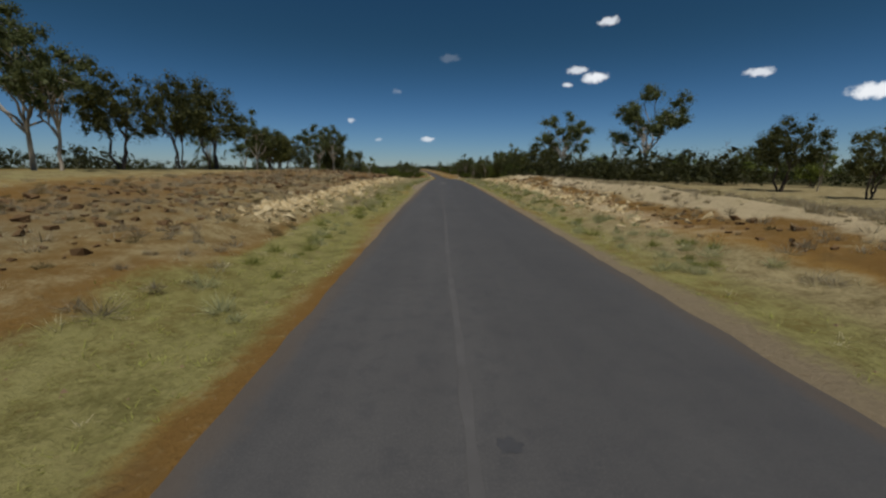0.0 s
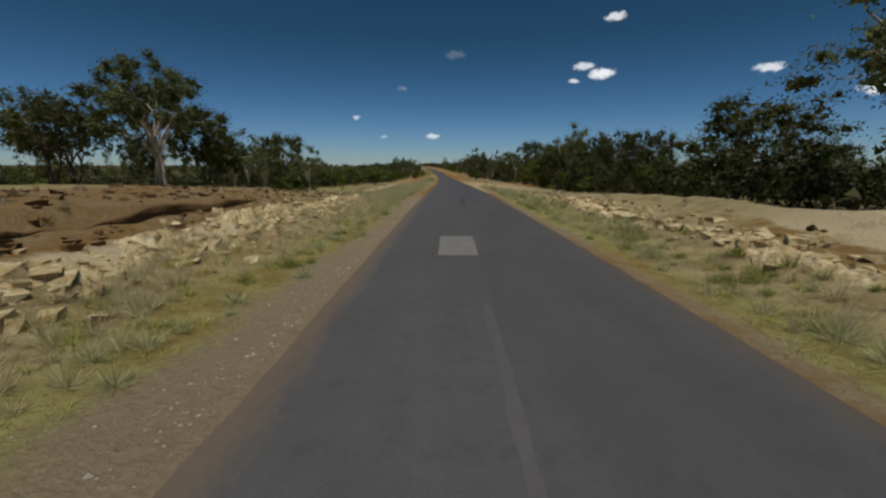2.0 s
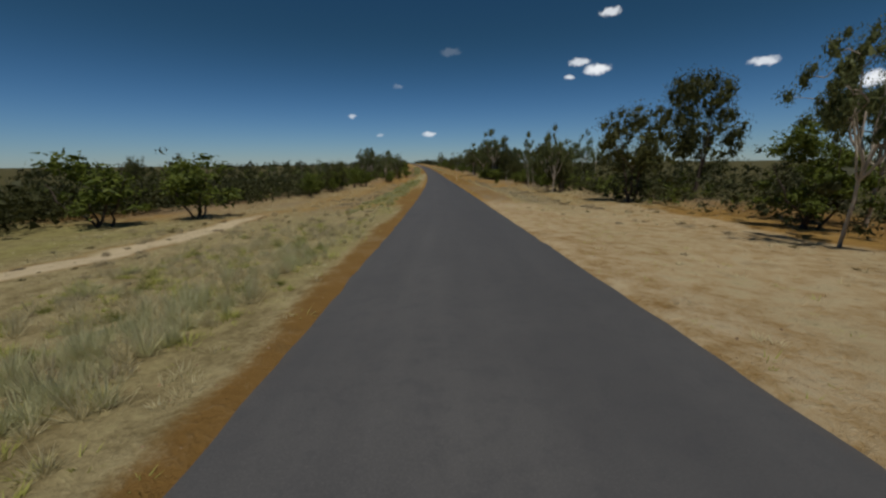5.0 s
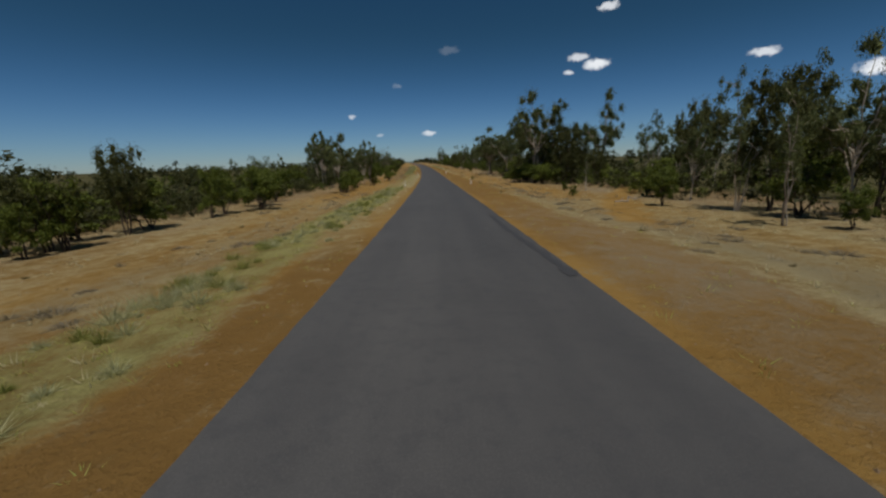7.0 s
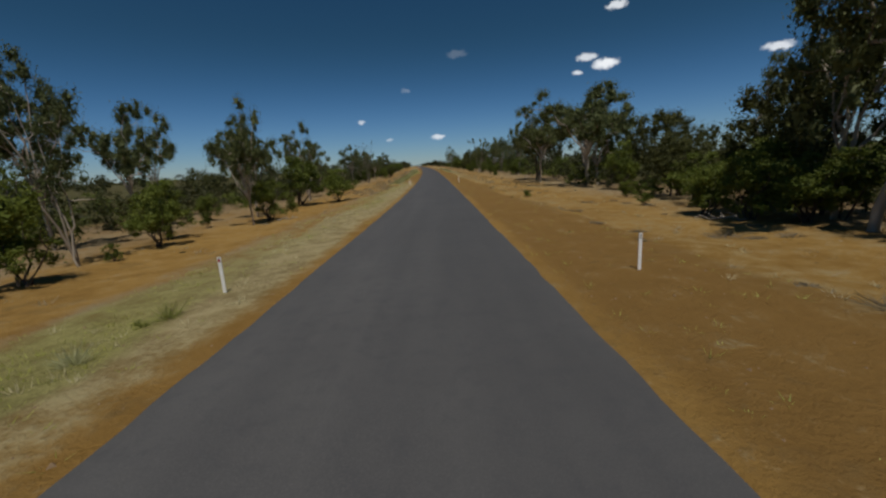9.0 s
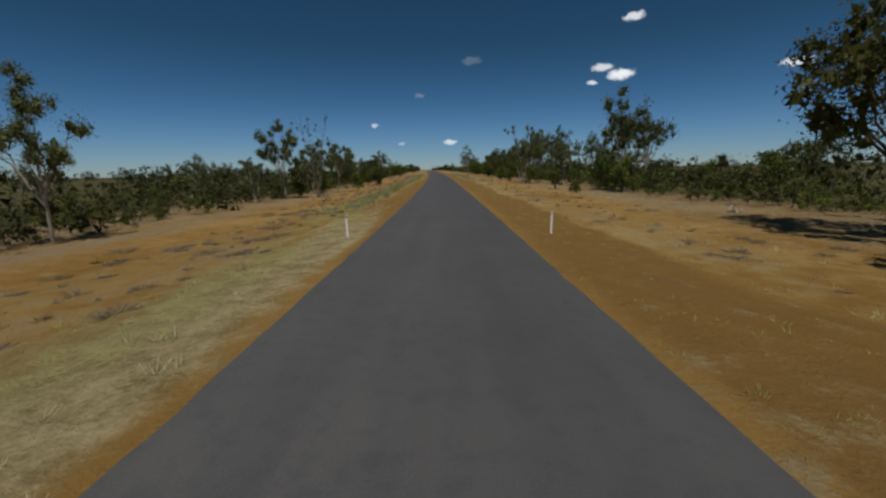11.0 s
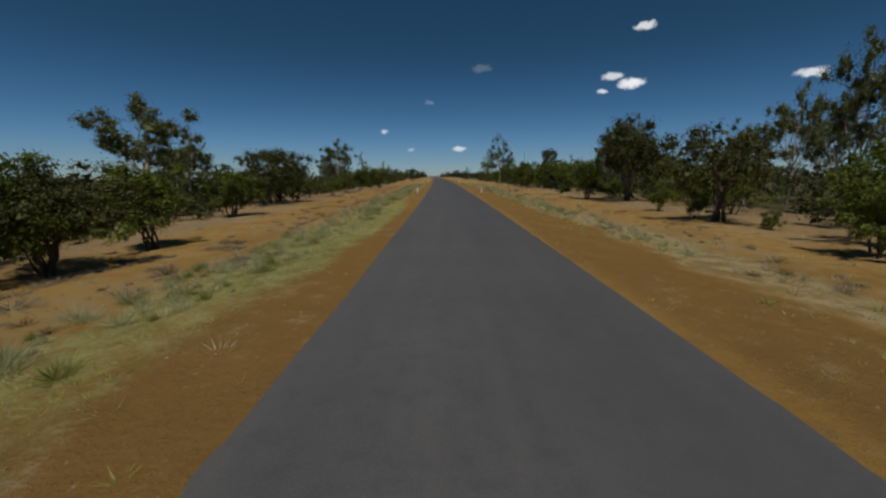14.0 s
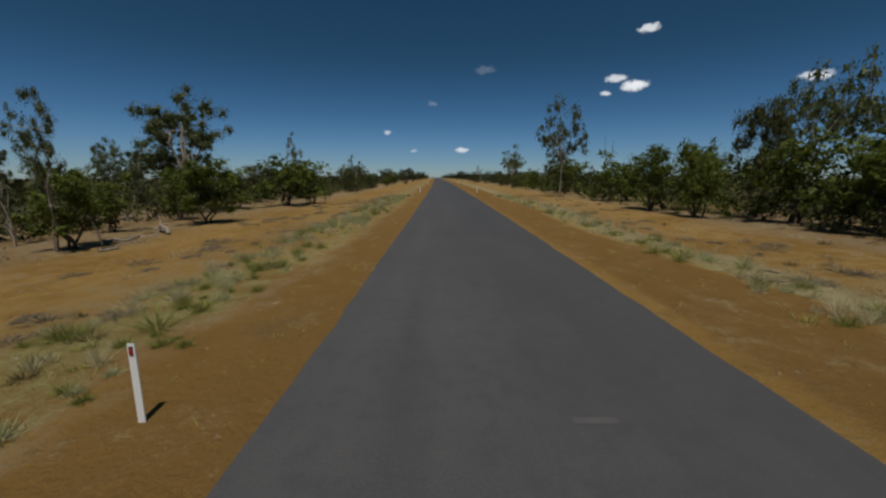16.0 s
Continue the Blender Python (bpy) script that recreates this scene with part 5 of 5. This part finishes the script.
def rubble(name, seed, count, side, label):
    """Broken limestone between the blocks, one piece."""
    rng = np.random.default_rng(seed)
    s = rng.uniform(16, 89, count)
    heap = np.array([.5 + noise.noise((v * .18, 2.0, 0.0)) for v in s])
    keep = rng.uniform(0, 1, count) < heap + .35
    s = s[keep]
    l = side * (9.0 if side < 0 else 8.5) + rng.normal(0, .7, len(s))
    p = on_line(s, l, ground_at(s, l))
    r = rng.uniform(.05, .20, len(s)) * rng.choice([1, 1, 1.6], len(s))
    k = rng.normal(0, 1, (len(s), 8, 3)) * .30 + np.array([[x, y, z] for x in (-.8, .8) for y in (-.7, .7) for z in (-.5, .55)])[None]
    a = rng.uniform(0, 6.28, len(s))
    k = np.stack([k[..., 0] * np.cos(a)[:, None] - k[..., 1] * np.sin(a)[:, None], k[..., 0] * np.sin(a)[:, None] + k[..., 1] * np.cos(a)[:, None], k[..., 2]], -1)
    v = (p[:, None] + k * r[:, None, None]).reshape(-1, 3)
    f = np.array([[0, 1, 3, 2], [4, 6, 7, 5], [0, 4, 5, 1], [2, 3, 7, 6], [1, 5, 7, 3], [0, 2, 6, 4]])
    f = (np.arange(len(s))[:, None, None] * 8 + f[None]).reshape(-1, 4)
    tagged(new(name, mesh_of(name, v, f, ROCK)), label, "rubble", kind="stuff")


def outcrop(side, s0, s1, l0, l1, rise, seed):
    """The broken rock face that shows in the bank."""
    ss, ll = np.meshgrid(np.arange(s0, s1, .13), np.arange(l0, l1, .11), indexing="ij")
    top = np.empty_like(ss)
    for i in np.ndindex(ss.shape):
        s, l = ss[i], ll[i]
        q = (s * 1.5 + .5 * noise.noise((s, l, seed)), l * 2.2, seed)
        d = noise.voronoi(q)[0]
        e = noise.voronoi((s * 2.4, l * 3.2, seed + 9))[0]
        v = .7 * min(d[1] - d[0], .5) + .55 * min(e[1] - e[0], .45) + .9 * noise.noise((s * .4, l * .7, seed + 3)) + .3 * noise.noise((s * 2.6, l * 3.1, seed))
        ledge = math.floor(v * 5) / 5 + .2 * min(1.0, (v * 5 - math.floor(v * 5)) * 3)
        top[i] = rise * (.3 * v + .7 * ledge - .18)
    edge = np.clip((ll - l0) / .7, 0, 1) * np.clip((l1 - ll) / .7, 0, 1) * np.clip((ss - s0) / 5, 0, 1) * np.clip((s1 - ss) / 5, 0, 1)
    top = top * edge - .12 * (1 - edge)
    me = sheet("rock_outcrop", on_line(ss, side * ll, ground_at(ss, side * ll) + top), ROCK)
    for p in me.polygons:
        p.use_smooth = False
    tagged(new("rock_outcrop", me), "broken cream limestone face showing in the cutting bank", "rock outcrop")


outcrop(-1, 14, 90, 8.3, 10.3, .55, 5.0)
outcrop(1, 16, 86, 7.2, 9.2, .26, 15.0)
rubble("rubble", 61, 1100, -1, "broken cream limestone rubble in the road cutting")
rubble("rubble", 62, 600, 1, "broken yellow limestone rubble in the road cutting")


def pebbles(name, seed, count, label, s_range=(-4, 480), spread=2.6, sides=(-1, 1), material=None):
    """Loose stones on the verges, one piece."""
    rng = np.random.default_rng(seed)
    s = rng.uniform(*s_range, count)
    l = (half_width(s) + .2 + rng.exponential(spread, count)) * rng.choice(sides, count)
    p = on_line(s, l, ground_at(s, l))
    r = rng.uniform(.008, .026, count)[:, None] * rng.choice([1, 1, 1, 1.9], count)[:, None]
    k = np.array([[1, 0, 0], [-.5, .87, 0], [-.5, -.87, 0], [0, 0, .8], [0, 0, -.4]])
    v = (p[:, None] + r[:, None] * k[None] * rng.uniform(.6, 1.4, (count, 5, 1))).reshape(-1, 3)
    f = np.array([[0, 1, 3], [1, 2, 3], [2, 0, 3], [1, 0, 4], [2, 1, 4], [0, 2, 4]])
    f = (np.arange(count)[:, None, None] * 5 + f[None]).reshape(-1, 3)
    tagged(new(name, mesh_of(name, v, f, material or PEBBLE)), label, "gravel", kind="stuff")


def litter(name, seed, count, material, label):
    """Fallen leaves, bark and sticks lying on the sand under and before the trees, one piece."""
    rng = np.random.default_rng(seed)
    s = rng.uniform(95, 500, count)
    side = rng.choice([-1, 1], count)
    a = 9 + rng.beta(2, 1.6, count) * 24
    l = side * a
    patch = np.array([noise.noise((p * .3, q * .3, seed)) + .6 * noise.noise((p * .9, q * .9, seed)) for p, q in zip(s, l)])
    keep = patch + (a - 16) * .02 > rng.uniform(-.35, .45, count)
    s, l = s[keep], l[keep]
    n = len(s)
    p = on_line(s, l, ground_at(s, l) + .015)
    stick = rng.random(n) < .15
    ln = np.where(stick, rng.uniform(.15, .7, n), rng.uniform(.03, .11, n))[:, None]
    wd = np.where(stick, .012, rng.uniform(.02, .06, n))[:, None]
    k = rng.uniform(0, 6.28, n)
    way = np.stack([np.cos(k), np.sin(k), rng.normal(.12, .12, n)], -1)
    across = np.stack([-np.sin(k), np.cos(k), rng.normal(0, .15, n)], -1)
    v = np.stack([p - across * wd, p + across * wd, p + way * ln], 1).reshape(-1, 3)
    tagged(new(name, mesh_of(name, v, np.arange(len(v)).reshape(-1, 3), material)), label, "litter", kind="stuff")


litter("leaf_litter", 71, 90000, plain("dead_leaf_brown", (.11, .075, .040), .9, .1, .6, 3), "dark fallen leaves and bark on the sand")
litter("leaf_litter", 72, 40000, plain("bleached_litter", (.34, .28, .19), .9, .1, .4, 3), "bleached twigs and leaves on the sand")


def fallen_branch(s, l, length, thick, turn, seed):
    """A dead limb lying on the sand, with a few stubs."""
    rng = np.random.default_rng(seed)
    V, Fc = [], []
    main = bent(rng, np.array([-length / 2, 0, thick]), np.array([length / 2, 0, thick * 2.5]), .09 * length, 8)
    main[:, 2] = np.clip(main[:, 2], thick * .7, length * .16)
    tube(V, Fc, main, np.linspace(thick, thick * .35, 8), 7)
    for k in range(4):
        p = main[rng.integers(2, 7)]
        tube(V, Fc, bent(rng, p, p + np.array([rng.uniform(.1, .3), rng.normal(0, .25), rng.uniform(.02, .28)]) * length * .7, .03, 5), np.linspace(thick * .5, thick * .15, 5), 5)
    ob = new("fallen_branch", mesh_of("fallen_branch", np.concatenate(V), np.concatenate(Fc), BLEACHED, True))
    x, y, z = on_line(s, l, float(ground_at(np.array(s), np.array(l))))
    ob.matrix_basis = pose(x, y, z, 0, 0, turn)
    tagged(ob, "bleached grey fallen branch lying on the sand", "branch", "fallen branches")


BLEACHED = bark_material("bleached_wood", (.40, .35, .29), (.22, .185, .15), .2)
for k, (s, l, length, thick, turn) in enumerate(((463, -17.5, 2.8, .08, 20), (461, -16.4, 2.0, .06, 70), (466, -18, 3.0, .1, 140), (381, -15.5, 2.0, .07, 35),
                                                  (280, -11.5, 1.6, .05, 15), (268, 14.5, 2.2, .06, 160), (330, 19.5, 2.6, .08, 60), (226, 15.5, 2.4, .08, 20))):
    fallen_branch(s, l, length, thick, turn, 300 + k)


def ledge(s0, s1, l, seed, label):
    """A crumbling earth step with an undercut lip."""
    ss = np.arange(s0, s1, .22)
    wob = np.array([.35 * math.sin(v * .35) + .35 * noise.noise((v * .8, seed, 0)) for v in ss])
    tall = np.array([np.clip(.42 + .55 * noise.noise((v * .22, seed, 5)), .05, .7) for v in ss]) * band(ss, s0 + 2, s1 - 2, 5)
    cols = [(-1.5, .75), (-.7, 1.0), (.0, 1.05), (.10, .9), (-.02, .55), (.12, .1), (.3, -.3)]
    ll = np.stack([l + wob + c for c, _ in cols], 1)
    hh = np.stack([tall * f for _, f in cols], 1)
    hh += .07 * np.array([[noise.noise((v * 1.9, k * .9, seed)) for k in range(7)] for v in ss])
    ss2 = np.broadcast_to(ss[:, None], ll.shape)
    base = ground_at(ss, l + wob + .9)
    me = sheet("earth_ledge", on_line(ss2, ll, base[:, None] + hh - .03), EARTH)
    tagged(new("earth_ledge", me), label, "earth bank")


def clods(name, seed, count, side, near, wide, label):
    """Loose lumps of dug earth on the banks, one piece."""
    rng = np.random.default_rng(seed)
    s, l = rng.uniform(4, 98, count), side * (near + rng.uniform(0, wide, count))
    p = on_line(s, l, ground_at(s, l))
    r = rng.uniform(.03, .12, count) * rng.choice([1, 1, 1.8], count)
    k = rng.normal(0, 1, (count, 8, 3)) * .28 + np.array([[x, y, z] for x in (-.7, .7) for y in (-.7, .7) for z in (-.5, .6)])[None]
    v = (p[:, None] + k * r[:, None, None]).reshape(-1, 3)
    f = np.array([[0, 1, 3, 2], [4, 6, 7, 5], [0, 4, 5, 1], [2, 3, 7, 6], [1, 5, 7, 3], [0, 2, 6, 4]])
    tagged(new(name, mesh_of(name, v, (np.arange(count)[:, None, None] * 8 + f[None]).reshape(-1, 4), EARTH)), label, "earth", kind="stuff")


EARTH = plain("red_brown_earth", (.150, .092, .045), .95, .1, .45, 2.5)
clods("earth_clods", 81, 1500, -1, 9.8, 9, "brown earth clods strewn over the dug bank")
clods("earth_clods", 82, 220, 1, 8.6, 2, "brown earth clods strewn over the dug bank")
ledge(36, 78, -11.6, 3.0, "crumbling red-brown earth step along the bank")
pebbles("gravel", 8, 8000, "loose pale stones scattered on the verges")
pebbles("gravel", 9, 1500, "whitish gravel on the shoulder of the cutting", (44, 100), .55, (-1,), plain("white_pebble", (.34, .30, .24), .9, .2, .5, 3))

# ---------------------------------------------------------------- guide posts
def block(name, lo, hi, material, edge=.004):
    bm = bmesh.new()
    bmesh.ops.create_cube(bm, size=1)
    lo, hi = Vector(lo), Vector(hi)
    for v in bm.verts:
        v.co = Vector(((lo[i] + hi[i]) / 2 + v.co[i] * (hi[i] - lo[i]) for i in range(3)))
    bmesh.ops.bevel(bm, geom=list(bm.edges), offset=edge, segments=2, affect="EDGES")
    me = bpy.data.meshes.new(name)
    bm.to_mesh(me)
    bm.free()
    me.materials.append(material)
    return me


def post_body():
    """A slim post with a slightly hollowed back and a sloping top."""
    bm = bmesh.new()
    outline = [(-.044, -.012), (.044, -.012), (.044, .006), (.036, .016), (-.036, .016), (-.044, .006)]
    low = [bm.verts.new((x, y, -.35)) for x, y in outline]
    top = [bm.verts.new((x, y, 1.0 - (.018 if y > 0 else 0) - .02 * abs(x) / .044)) for x, y in outline]
    for i in range(6):
        bm.faces.new((low[i], low[(i + 1) % 6], top[(i + 1) % 6], top[i]))
    bm.faces.new(top)
    bm.faces.new(low[::-1])
    bmesh.ops.recalc_face_normals(bm, faces=bm.faces)
    bmesh.ops.bevel(bm, geom=list(bm.edges), offset=.003, segments=1, affect="EDGES")
    me = bpy.data.meshes.new("post_body")
    bm.to_mesh(me)
    bm.free()
    me.materials.append(POST_WHITE)
    return me


BODY = post_body()
HOLDER = block("holder", (-.024, -.018, .83), (.024, -.0121, .94), POST_DARK)
LENS = {-1: block("lens", (-.022, -.023, .84), (.022, -.0181, .92), REFLECT_RED),
        1: block("lens", (-.022, -.023, .84), (.022, -.0181, .92), REFLECT_WHITE)}


def guide_post(s, l, tilt):
    x, y, z = on_line(s, l, float(ground_at(np.array(s), np.array(l))))
    root = new("guide_post")
    root.matrix_basis = pose(x, y, z, tilt, tilt * .6, float(np.interp(s, SG, HEAD)))
    part("post", BODY, root)
    h = part("reflector_holder", HOLDER, root, "dark reflector holder")
    part("lens", LENS[-1 if l < 0 else 1], h)
    tagged(root, "white roadside guide post with reflector near its top", "guide post", "guide posts")


for s, right, left, tilt in ((134.1, 5.04, -4.52, 1.0), (258.8, 5.82, -5.11, -.8), (321.2, 4.75, -4.2, .6), (446.7, 5.0, -4.65, 1.2), (508.0, 4.9, -4.5, 0.0),
                             (570.0, 4.9, -4.5, 0.0)):
    guide_post(s, right, tilt)
    guide_post(s, left, -tilt)
